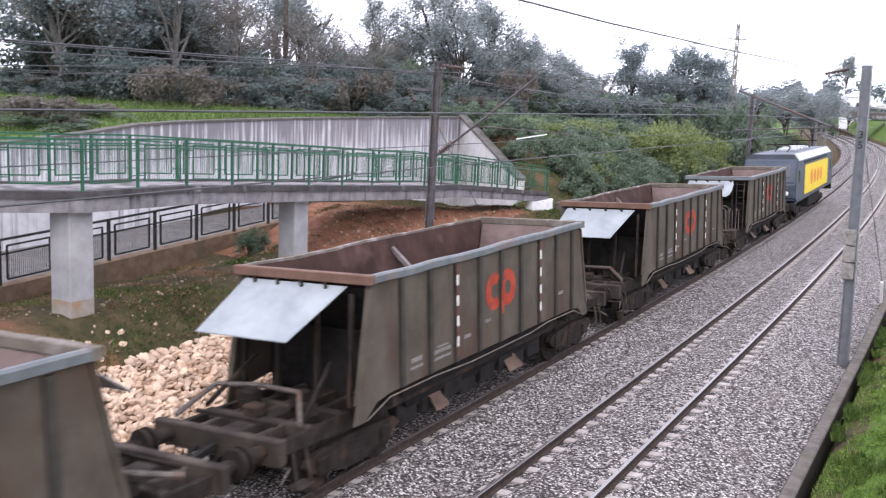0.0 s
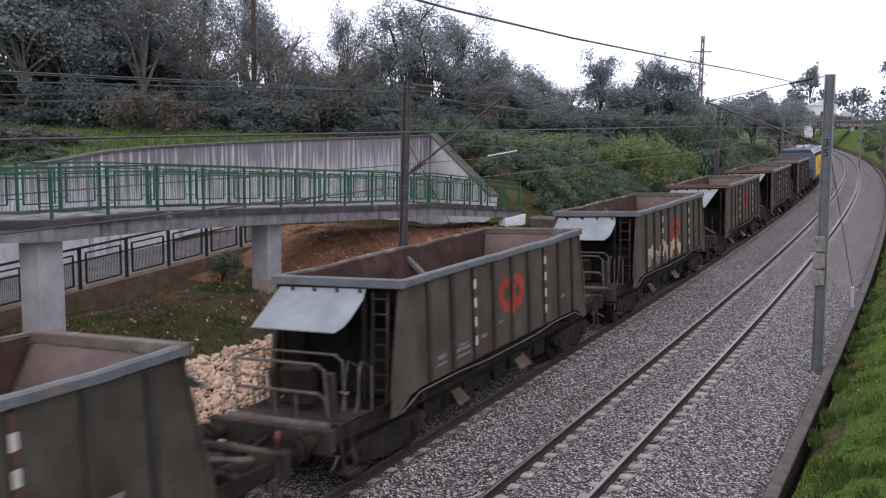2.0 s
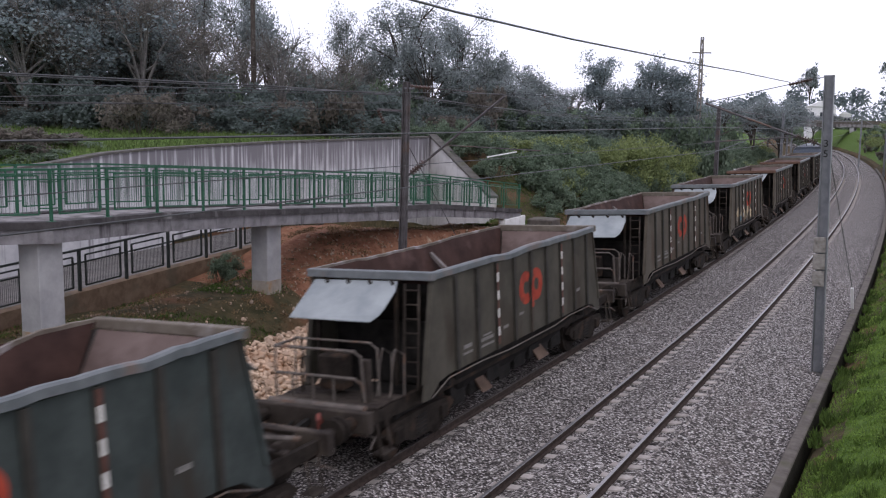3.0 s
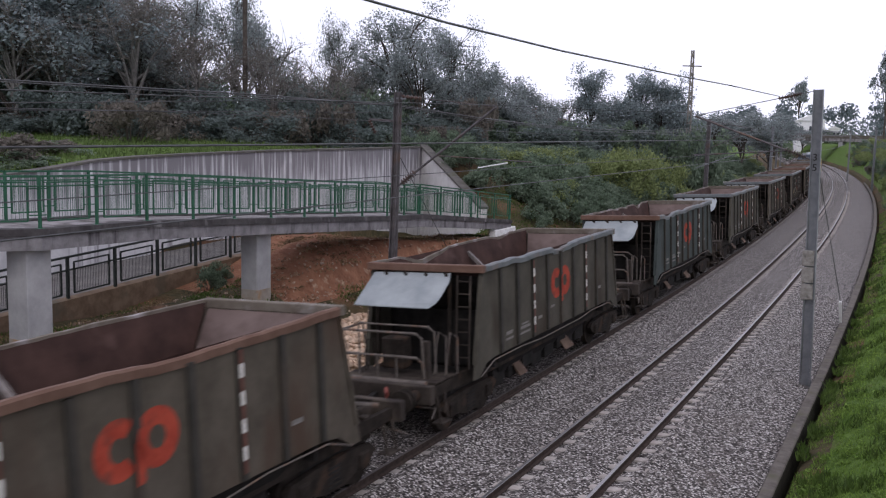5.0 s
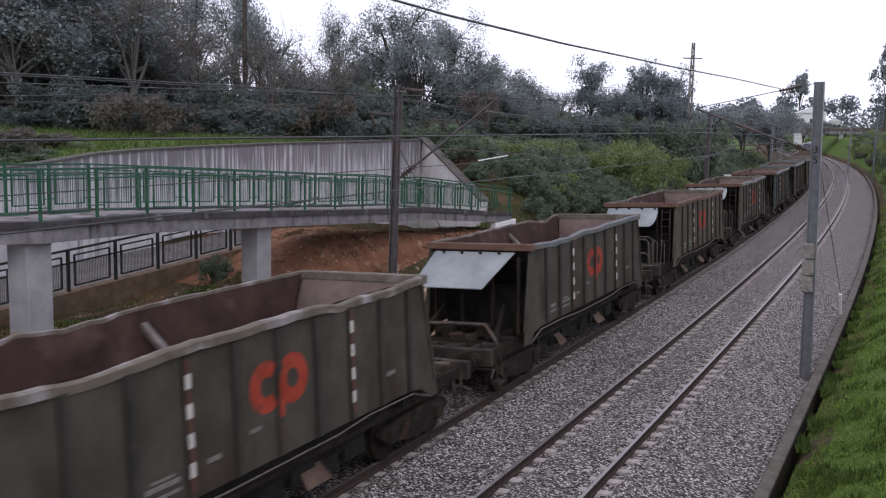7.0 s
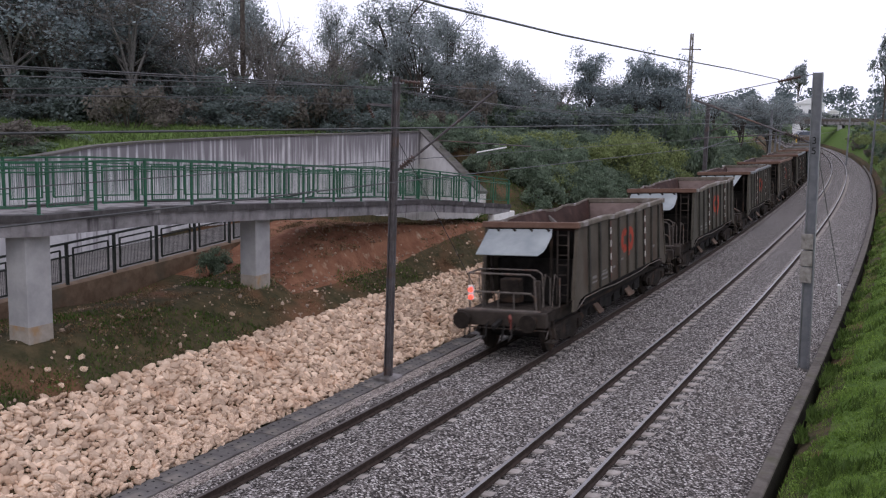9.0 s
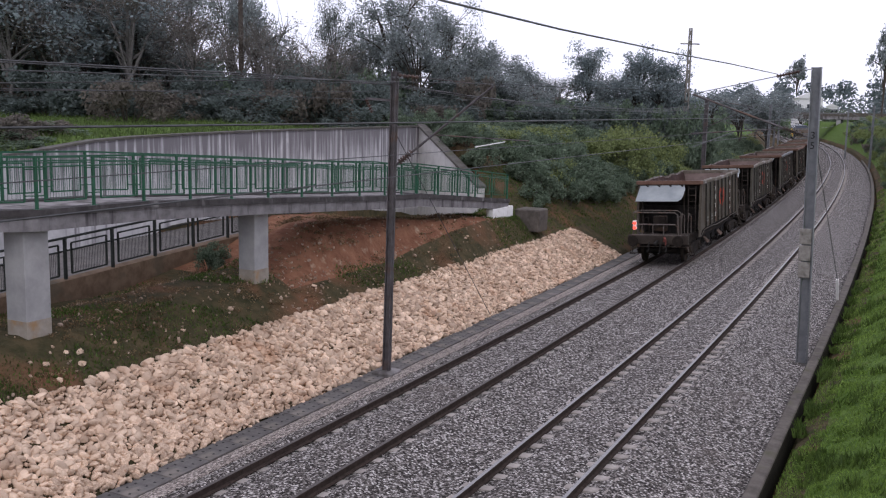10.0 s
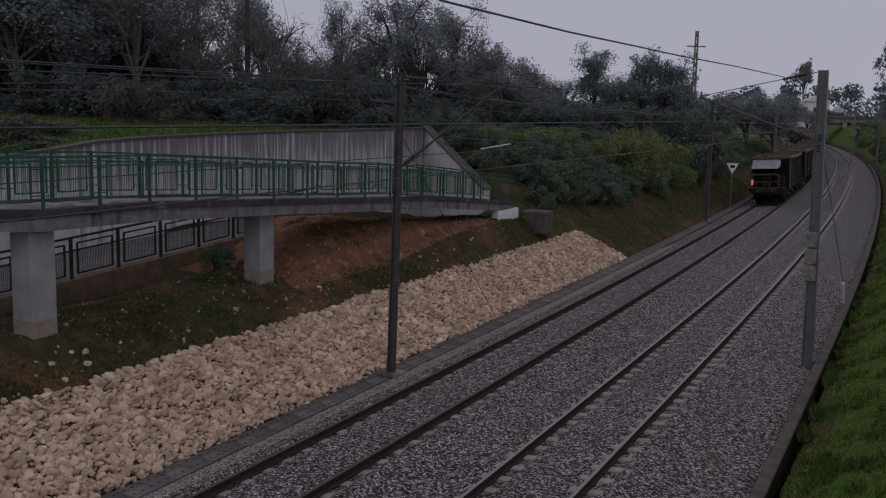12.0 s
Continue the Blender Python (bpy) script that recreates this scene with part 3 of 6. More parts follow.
rnd = random.Random(5)
placed = []
for row in range(27):
    for layer in range(2):
        y = 4.0 + rnd.random() * 0.2
        while y < 43.6:
            w = (row + 0.5) / 27 * 2.55 + rnd.uniform(-0.08, 0.08)
            end = 43.6 - 1.2 * w / 2.4 if layer == 0 else 43.2 - w * 0.5
            top = 2.42 + 0.16 * noise.noise((y * 0.5, 0, 0))
            r = rnd.choice((0.05, 0.062, 0.075, 0.085, 0.097, 0.12)) * rnd.uniform(0.9, 1.15)
            if w < top and y < end:
                placed.append((y, w, r, layer))
            y += rnd.uniform(0.10, 0.165)
verts, faces, count = [], [], 0
arrays = [(np.array([v.co[:] for v in me.vertices]), [tuple(p.vertices) for p in me.polygons]) for me in STONES]
fine_arrays = [(np.array([v.co[:] for v in me.vertices]), [tuple(p.vertices) for p in me.polygons]) for me in FACETED]
for y, w, r, layer in placed:
    x = -12.24 - w * 0.857 + shift(y)
    z = -0.40 + w * 0.515 - 0.005 + layer * 0.055
    m = pose(x, y, z, rnd.uniform(-18, 18), 31 + rnd.uniform(-18, 18), rnd.uniform(0, 360)) @ Matrix.Diagonal((r, r, r, 1))
    k = rnd.randrange(14)
    near = (10.5 < y < 16.5 and layer == 1) and count < 300
    if near:
        ob = new("stone", FACETED[k])
        ob.parent = riprap
        ob.matrix_basis = m
        count += 1
    else:
        a, f = (fine_arrays if y < 26 and layer else arrays)[k]
        b0 = len(verts)
        mm = np.array(m)
        verts.extend(map(tuple, a @ mm[:3, :3].T + mm[:3, 3]))
        faces.extend(tuple(i + b0 for i in t) for t in f)
rest = sheet("loose_rubble", verts, faces, M_STONE_ISL, riprap)
tagged(rest, kind="stuff")
# a few stray stones on the scrub
for i in range(26):
    y = rnd.uniform(9, 34)
    x = -14.4 - abs(rnd.gauss(0, 0.5)) + shift(y)
    r = rnd.uniform(0.04, 0.085)
    ob = new("stone", STONES[i % 14])
    ob.matrix_basis = pose(x, y, ground_z(x, y) + r * 0.3, 20 * i, 10, 40 * i) @ Matrix.Diagonal((r, r, r, 1))
    tagged(ob, "pale loose limestone lying on the scrubby slope", "stone", "stray stones")

# ---- retaining wall and wing wall ----
wall = thing("retaining_wall", "tall concrete retaining wall streaked with dark water stains", "retaining wall")
tagged(wall, kind="structure")
ys = along(6, 43.4, 2.0)
bm = B()
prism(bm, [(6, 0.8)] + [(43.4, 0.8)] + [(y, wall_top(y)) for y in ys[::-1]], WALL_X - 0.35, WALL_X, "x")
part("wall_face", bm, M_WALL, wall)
for a, b in zip(ys, ys[1:]):
    bm = B()
    za, zb = wall_top(a), wall_top(b)
    prism(bm, [(a + 0.01, za), (b - 0.01, zb), (b - 0.01, zb + 0.07), (a + 0.01, za + 0.07)], WALL_X - 0.37, WALL_X + 0.05, "x")
    part("coping", bm, M_WALL_TOP, wall)
wing = thing("wing_wall", "pale sloping concrete wing wall beside overgrown bank", "retaining wall")
tagged(wing, kind="structure")
bm = B()
L = math.hypot(5.7, 4.8)
prism(bm, [(0, 0.6), (L, 0.6), (L, 2.79), (0, 5.36)], -0.15, 0.15, "x")
wing.matrix_basis = pose(WALL_X, 43.4, 0, 0, 0, math.degrees(math.atan2(-5.7, -4.8)))
part("wall_face", bm, surf("pale_wing_concrete", (0.55, 0.53, 0.51), (0.66, 0.64, 0.62), 2, 0.9, 0, 0.2, spots=(0.20, 0.18, 0.16), spot_scale=1.3, spot_at=0.6, streak=5), wing)
bm = B()
prism(bm, [(0, 5.36), (L, 2.79), (L, 2.90), (0, 5.47)], -0.22, 0.22, "x")
part("coping", bm, M_WALL_TOP, wing)

# ---- lower path with its dark fence ----
path = thing("lower_path", "grey concrete path behind a dark fence", "path")
tagged(path, kind="structure")
bm = B()
prism(bm, [(8, 0.6), (29, 0.6), (29, 2.05), (23.5, 1.85), (8, 1.35)], WALL_X + 0.01, -19.75, "x")
part("path_slab", bm, M_PATH, path)
bm = B()
prism(bm, [(8, 0.6), (29, 0.6), (29, 2.36), (24, 2.12), (17.2, 1.74), (8, 1.25)], -19.75, -19.4, "x")
part("edge_wall", bm, M_OCHRE, path, "ochre stained low edge wall")


def fence_z(y):
    return 1.74 + (y - 17.16) * 0.056


fence = thing("dark_fence", "dark green-black metal fence with mesh panels on a low wall", "fence")
FY = [12.41 + 1.61 * i for i in range(11)]
for a, b in zip(FY, FY[1:]):
    za, zb = fence_z(a), fence_z(b)
    bm = B()
    bar(bm, (-19.55, a, za), (-19.55, a, za + 1.08), 0.07)
    part("post", bm, M_BLACK, fence)
    bm = B()
    bar(bm, (-19.55, a, za + 1.08), (-19.55, b, zb + 1.08), 0.055)
    part("top_rail", bm, M_BLACK, fence)
    bm = B()
    for (y0, h0), (y1, h1) in (((0.13, 0.12), (0.87, 0.12)), ((0.13, 0.92), (0.87, 0.92)), ((0.13, 0.12), (0.13, 0.92)), ((0.87, 0.12), (0.87, 0.92)), ((0.0, 0.74), (1, 0.74))):
        bar(bm, (-19.55, a + (b - a) * y0, za + (zb - za) * y0 + h0), (-19.55, a + (b - a) * y1, za + (zb - za) * y1 + h1), 0.04)
    frame_part = part("panel_frame", bm, M_BLACK, fence)
    bm = B()
    for i in range(1, 22):
        f = 0.13 + 0.74 * i / 22
        bar(bm, (-19.55, a + (b - a) * f, za + (zb - za) * f + 0.12), (-19.55, a + (b - a) * f, za + (zb - za) * f + 0.74), 0.008)
    tagged(part("mesh_infill", bm, M_BLACK, frame_part), kind="stuff")

# ---- footbridge ramp ----
RAMP = [(-15.3, 12.9, 4.20), (-15.3, 15.8, 4.14), (-15.3, 20.3, 3.87), (-15.3, 26.4, 3.48), (-15.3, 28.6, 3.38), (-15.3, 36.5, 2.60)]
BACK = [(-17.25, 13.6, 4.20), (-17.25, 15.8, 4.14), (-17.25, 20.3, 3.87), (-17.25, 26.4, 3.48), (-17.25, 28.6, 3.38), (-17.25, 36.5, 2.60)]
LEFT = [(-20.3, 7.0, 4.24), (-15.3, 12.9, 4.20)]
LEFT_BACK = [(-21.8, 8.3, 4.24), (-17.25, 13.6, 4.20)]
ramp = thing("footbridge_ramp", "long weathered concrete footbridge ramp on square piers", "footbridge")


def slab(front, back, top, low, inset, name, mat, label=""):
    bm = B()
    rings = []
    for f, b in zip(front, back):
        f, b = Vector(f), Vector(b)
        d = (b - f).normalized() * inset
        f, b = f + d, b - d
        rings.append([bm.verts.new(p + Vector((0, 0, h))) for p, h in ((f, top), (b, top), (b, low), (f, low))])
    for p, q in zip(rings, rings[1:]):
        for i in range(4):
            bm.faces.new((p[i], p[(i + 1) % 4], q[(i + 1) % 4], q[i]))
    bm.faces.new(rings[0])
    bm.faces.new(rings[-1][::-1])
    return part(name, bm, mat, ramp, label)


M_COPING = surf("grimy_deck_coping", (0.040, 0.036, 0.036), (0.080, 0.073, 0.072), 3, 0.92, 0, 0.4, spots=(0.22, 0.21, 0.205), spot_scale=2.2, spot_at=0.60, streak=3.0)


def edge_beam(line, inward, name, mat, o0, o1, top, low):
    bm = B()
    rings = []
    for p, q in zip(line, inward):
        p, q = Vector(p), Vector(q)
        d = (q - p).normalized()
        a, b = p + d * o0, p + d * o1
        rings.append([bm.verts.new(v + Vector((0, 0, h))) for v, h in ((a, top), (b, top), (b, low), (a, low))])
    for p, q in zip(rings, rings[1:]):
        for i in range(4):
            bm.faces.new((p[i], p[(i + 1) % 4], q[(i + 1) % 4], q[i]))
    bm.faces.new(rings[0])
    bm.faces.new(rings[-1][::-1])
    return part(name, bm, mat, ramp)


for f, b in ((RAMP, BACK), (LEFT, LEFT_BACK)):
    slab(f, b, -0.02, -0.24, 0.08, "deck_slab", M_CONCRETE)
    for a, c in ((f, b), (b, f)):
        edge_beam(a, c, "edge_beam", M_BEAM, 0.0, 0.22, -0.13, -0.41)
        edge_beam(a, c, "edge_coping", M_COPING, -0.05, 0.24, 0.02, -0.128)
bm = B()
box(bm, -15.55, -15.25, 34.8, 36.9, 1.0, 2.32, 0.02)
part("abutment", bm, M_WHITE, ramp, "pale concrete abutment block")


M_PIER_BASE = surf("mud_splashed_concrete", (0.24, 0.205, 0.165), (0.33, 0.29, 0.245), 3.5, 0.9, 0, 0.2, spots=(0.30, 0.19, 0.10), spot_scale=2.2, spot_at=0.5)


def pier(x0, x1, y0, y1, z1):
    bm = B()
    box(bm, x0, x1, y0, y1, 0.8, z1, 0.02)
    ob = part("pier", bm, M_PIER, ramp)
    bm = B()
    box(bm, x0 - 0.003, x1 + 0.003, y0 - 0.003, y1 + 0.003, 0.8, 1.98, 0.02)
    part("base_coat", bm, M_PIER_BASE, ob, "ochre mud splashed round the pier foot")
    return ob


pier(-16.17, -15.58, 12.75, 13.35, 3.80)
pier(-16.12, -15.58, 19.95, 20.56, 3.48)


def railing(line, name_label, group, close=True, inward=None):
    rail = thing("green_railing", name_label, "railing", group)
    for s in range(len(line) - 1):
        a, b = Vector(line[s]), Vector(line[s + 1])
        n = max(1, round((b - a).length / 1.45))
        for i in range(n):
            p, q = a.lerp(b, i / n), a.lerp(b, (i + 1) / n)
            bm = B()
            bar(bm, p + Vector((0, 0, 0)), p + Vector((0, 0, 1.04)), 0.052)
            post = part("post", bm, M_GREEN, rail)
            bm = B()
            box(bm, p.x - 0.07, p.x + 0.07, p.y - 0.07, p.y + 0.07, p.z, p.z + 0.025)
            part("foot_plate", bm, M_GREEN, post)
            bm = B()
            bar(bm, p + Vector((0, 0, 1.04)), q + Vector((0, 0, 1.04)), 0.046, 0.04)
            part("handrail", bm, M_GREEN, rail)
            bm = B()
            side = (q - p).cross(Vector((0, 0, 1))).normalized() * (0.07 if inward is None else inward)
            bar(bm, p + side + Vector((0, 0, 0.85)), q + side + Vector((0, 0, 0.85)), 0.036, sides=6)
            part("second_rail", bm, M_GREEN, rail)
            bm = B()
            c = [p.lerp(q, f) + Vector((0, 0, h)) for f, h in ((0.14, 0.16), (0.86, 0.16), (0.86, 0.92), (0.14, 0.92))]
            for k in range(4):
                bar(bm, c[k], c[(k + 1) % 4], 0.03)
            for f in (0.0, 0.86):
                for h in (0.28, 0.80):
                    bar(bm, p.lerp(q, f) + Vector((0, 0, h)), p.lerp(q, f + 0.14) + Vector((0, 0, h)), 0.022)
            panel = part("panel_frame", bm, M_GREEN, rail)
            bm = B()
            for k in range(1, 15):
                f = 0.14 + 0.72 * k / 15
                bar(bm, p.lerp(q, f) + Vector((0, 0, 0.16)), p.lerp(q, f) + Vector((0, 0, 0.92)), 0.006)
            tagged(part("mesh_infill", bm, M_GREEN, panel), kind="stuff")
    if not close:
        return rail
    bm = B()
    e = Vector(line[-1])
    bar(bm, e, e + Vector((0, 0, 1.04)), 0.075)
    part("post", bm, M_GREEN, rail)
    return rail


def inset_line(front, back, d):
    return [tuple(Vector(f) + (Vector(b) - Vector(f)).normalized() * d + Vector((0, 0, 0.0))) for f, b in zip(front, back)]


railing(inset_line(RAMP, BACK, 0.09), "green painted steel railing with mesh panels on the ramp edge", "ramp railings")
railing(inset_line(BACK, RAMP, 0.09), "green painted steel railing with mesh panels on the ramp edge", "ramp railings")
railing(inset_line(LEFT, LEFT_BACK, 0.09), "green painted steel railing on the upper landing", "ramp railings", False)
railing(inset_line(LEFT_BACK, LEFT, 0.09), "green painted steel railing on the upper landing", "ramp railings", False)


# ---- catenary ----
def mast(name, x, y, z0, z1, mat, label, w0=0.24, w1=0.18, tilt=0.0):
    ob = thing(name, label, "catenary mast", "", pose(x, y, z0) @ pose(0, 0, 0, 0, tilt, 0) @ pose(0, 0, -z0))
    for s in (-1, 1):
        bm = B()
        prism(bm, [(s * w0 / 2 - 0.012, z0), (s * w0 / 2 + 0.012, z0), (s * w1 / 2 + 0.012, z1), (s * w1 / 2 - 0.012, z1)], -w0 / 2, w0 / 2, "y")
        part("flange", bm, mat, ob)
    bm2 = prism(B(), [(-0.012, z0), (0.012, z0), (0.012, z1), (-0.012, z1)], -0.1, 0.1, "x")
    part("web", bm2, mat, ob)
    bm = B()
    box(bm, -0.28, 0.28, -0.28, 0.28, z0 - 0.4, z0 + 0.09, 0.03)
    part("footing", bm, M_CONCRETE, ob, "concrete footing")
    return ob


def insulator(a, b, parent, r=0.095, n=6):
    """A turned body with n sheds along the line from a to b."""
    a, b = Vector(a), Vector(b)
    d = (b - a).normalized()
    side = d.cross(Vector((0, 1, 0))).normalized()
    up = side.cross(d)
    profile = [(0.0, 0.025)]
    for i in range(n):
        profile += [((i + 0.25) / n, 0.028), ((i + 0.45) / n, r), ((i + 0.6) / n, r * 0.9), ((i + 0.8) / n, 0.028)]
    profile.append((1.0, 0.025))
    bm = B()
    rings = [[bm.verts.new(a.lerp(b, f) + (side * math.cos(0.6283 * k) + up * math.sin(0.6283 * k)) * q) for k in range(10)] for f, q in profile]
    for p, q in zip(rings, rings[1:]):
        for k in range(10):
            bm.faces.new((p[k], p[(k + 1) % 10], q[(k + 1) % 10], q[k]))
    bm.faces.new(rings[0][::-1])
    bm.faces.new(rings[-1])
    return part("insulator", bm, M_INSUL, parent, "ribbed brown insulator")


mast_left = mast("catenary_mast", -11.75, 20.36, -0.38, 7.2, M_POLE_BROWN, "dark rusting steel catenary mast with bracket arm and guy wire", 0.155, 0.125, 1.0)
arm = B()
bar(arm, (0.05, 0, 4.89), (2.61, 0, 6.91), 0.06, sides=6)
arm = part("bracket_arm", arm, M_POLE_BROWN, mast_left)
insulator((0.19, 0, 5.0), (0.55, 0, 5.29), arm, 0.085)
bm = B()
bar(bm, (0.02, 0, 7.11), (2.61, 0, 6.93), 0.025, sides=6)
part("top_stay", bm, M_POLE_BROWN, mast_left)
insulator((0.1, 0, 7.10), (0.66, 0, 7.06), mast_left, 0.055, 5)
bm = B()
bar(bm, (1.10, 0, 5.72), (3.57, 0, 5.70), 0.03, sides=6)
part("registration_arm", bm, M_POLE_BROWN, mast_left)
bm = B()
bar(bm, (2.23, 0, 5.49), (2.97, 0, 5.65), 0.032, sides=6)
part("steady_arm", bm, M_WHITE, mast_left, "pale steady arm")
bm = B()
bar(bm, (0.0, 0, 6.5), (-0.80, 0, 6.52), 0.05)
part("feeder_bracket", bm, M_POLE_BROWN, mast_left)
insulator((-0.80, 0, 6.50), (-0.62, 0, 6.18), mast_left, 0.06, 5)
bm = B()
bar(bm, (-0.06, 0, 7.05), (0.22, 0, 7.05), 0.05)
part("cable_clamp", bm, M_GALV, mast_left)
bm = B()
bar(bm, (0, 0, 5.8), (-0.32, 7.2, -0.25), 0.022, sides=5)
part("guy_wire", bm, M_WIRE, mast_left)

mast_right = mast("catenary_mast", -2.50, 26.92, -0.42, 7.6, M_GALV, "grey galvanised catenary mast with number plate on the bank edge", 0.26, 0.22, -1.4)
bm = B()
bar(bm, (-0.10, 0, 5.77), (-3.17, 0, 6.93), 0.06, sides=6)
arm = part("bracket_arm", bm, M_POLE_BROWN, mast_right)
insulator((-0.25, 0, 5.83), (-0.77, 0, 6.03), arm, 0.09, 8)
bm = B()
bar(bm, (-0.12, 0, 7.56), (-3.17, 0, 6.95), 0.025, sides=6)
part("top_stay", bm, M_GALV, mast_right)
insulator((-0.42, 0, 7.50), (-1.0, 0, 7.38), mast_right, 0.065, 8)
bm = B()
bar(bm, (-0.70, 0, 6.00), (-3.21, 0, 5.86), 0.04, sides=6)
part("registration_arm", bm, M_POLE_BROWN, mast_right)
bm = B()
bar(bm, (-2.05, 0, 5.90), (-3.14, 0, 5.49), 0.03, sides=6)
part("steady_arm", bm, M_GALV, mast_right)
for z in (2.05, 2.5, 2.95):
    bm = B()
    box(bm, -0.2, 0.1, -0.2, -0.15, z, z + 0.42, 0.015)
    part("marker_board", bm, M_BOX_OLD, mast_right, "crumbling grey board strapped to the mast")
bm = B()
bar(bm, (0.13, 0.02, 5.3), (0.22, 8.4, 0.6), 0.022, sides=5)
part("guy_wire", bm, M_WIRE, mast_right)
bm = B()
bar(bm, (0.215, 8.1, 0.75), (0.225, 8.7, -0.35), 0.09)
part("guy_tensioner", bm, M_WHITE, mast_right, "white guard on the guy wire")


def text_part(body, size, m, mat, parent, name="number"):
    cu = bpy.data.curves.new(name, "FONT")
    cu.body, cu.size, cu.extrude, cu.align_x = body, size, 0.002, "CENTER"
    tmp = bpy.data.objects.new(name, cu)
    scene.collection.objects.link(tmp)
    me = bpy.data.meshes.new_from_object(tmp.evaluated_get(bpy.context.evaluated_depsgraph_get()))
    bpy.data.objects.remove(tmp)
    me.materials.append(mat)
    ob = new(name, me)
    ob.parent = parent
    ob.matrix_basis = m
    return ob


for i, ch in enumerate("35"):
    text_part(ch, 0.26, pose(0, -0.15, 5.75 - 0.27 * i, 90, 0, 0), M_DARK, mast_right)

# masts further along
for x, y, h, mat in ((-1.9, 82, 7.6, M_GALV), (-12.6, 62, 7.3, M_POLE_BROWN), (-14.6, 104, 7.3, M_GALV), (-6.0, 130, 7.6, M_GALV), (-20.3, 150, 7.3, M_GALV)):
    far = mast("catenary_mast", x, y, -0.4, h, mat, "distant grey catenary mast with bracket arm", 0.24, 0.2)
    s = 1 if x < TRACK_X + shift(y) else -1
    bm = B()
    bar(bm, (0, 0, 5.4), (s * 2.7, 0, 6.7), 0.06, sides=6)
    bar(bm, (0, 0, 7.2), (s * 2.7, 0, 6.75), 0.04, sides=6)
    bar(bm, (s * 0.9, 0, 5.85), (s * 2.9, 0, 5.3), 0.04, sides=6)
    part("bracket_arm", bm, mat, far)


def wire(pts, r, label="thin overhead wire strung between masts"):
    bm = B()
    tube(bm, pts, r, r, 5)
    ob = part("overhead_wire", bm, M_WIRE)
    return tagged(ob, label, "wire", "overhead wires")


def span(x, y0, y1, z0, z1, sag, n=10, bend=True):
    out = []
    for i in range(n + 1):
        f = i / n
        y = y0 + (y1 - y0) * f
        out.append((x + (shift(y) if bend else 0), y, z0 + (z1 - z0) * f - sag * 4 * f * (1 - f)))
    return out


# contact and messenger wires of both tracks; feeders on the mast tops
wire(span(-9.3, -30, 20.3, 5.41, 5.41, 0) + span(-9.3, 20.5, 62, 5.41, 5.34, 0) + span(-9.4, 62.2, 200, 5.34, 5.4, 0, 24), 0.008, "contact wire above the train's track")
wire(span(-9.2, -30, 20.35, 6.55, 6.92, 0.2) + span(-9.2, 20.45, 62, 6.92, 6.7, 0.55) + span(-9.4, 62.2, 104, 6.7, 6.7, 0.5), 0.008, "messenger wire sagging between bracket arms")
wire(span(-5.6, -30, 26.9, 5.53, 5.54, 0) + span(-5.6, 27.1, 82, 5.54, 5.45, 0) + span(-5.6, 82.1, 200, 5.45, 5.5, 0, 20), 0.008, "contact wire above the empty track")
wire(span(-5.6, -30, 27, 6.20, 6.20, 0.03) + span(-5.6, 27.1, 82, 6.20, 6.05, 0.1) + span(-5.6, 82.1, 160, 6.05, 6.1, 0, 12), 0.010, "thick dark messenger wire above the empty track")
wire(span(-5.7, 27, 82, 6.92, 6.8, 0.5) + span(-5.7, 82.1, 130, 6.8, 6.8, 0.4), 0.007)
wire([(-9.16, 20.36, 6.92), (-7.5, 23.6, 6.91), (-5.85, 26.92, 6.94)], 0.007, "cross wire between the two bracket arms")
wire([(-11.7, -30, 6.55), (-11.7, -5, 6.78), (-11.7, 9.3, 6.89), (-11.7, 15, 6.92), (-11.7, 20.3, 6.87)] + span(-11.7, 20.4, 62, 6.87, 7.0, 0.5), 0.013)
wire([(-11.62, -30, 6.5), (-11.62, -5, 6.78), (-11.62, 9.3, 6.86), (-11.62, 15, 6.88), (-11.62, 20.3, 6.90)] + span(-11.6, 20.4, 62, 6.9, 7.0, 0.6), 0.008)
wire([(-11.75, -30, 5.6), (-11.75, 0, 6.2), (-11.75, 9.3, 6.57), (-11.75, 15, 6.80), (-11.75, 20.3, 6.88)] + span(-11.8, 20.4, 62, 6.85, 6.8, 0.5), 0.008)
wire([(-12.46, -30, 6.3), (-12.46, 9.5, 6.50), (-12.46, 13.5, 6.54), (-12.46, 20.36, 6.50)] + span(-12.46, 20.5, 62, 6.5, 6.7, 0.4), 0.007)
wire([(-11.75, -30, 5.9), (-11.75, 9.3, 6.47), (-11.75, 14, 6.57), (-11.75, 20.3, 6.70)] + span(-11.8, 20.4, 62, 6.7, 6.6, 0.3), 0.006)
wire([(-3.65, -8, 7.75), (-3.65, 0, 7.42), (-3.65, 4, 7.30), (-3.65, 7.2, 7.24), (-3.65, 10, 7.235), (-3.65, 12.6, 7.26), (-3.65, 15.1, 7.28), (-3.65, 19.9, 7.35), (-3.65, 26.85, 7.41)], 0.011, "thick feeder cable leading to the mast top")


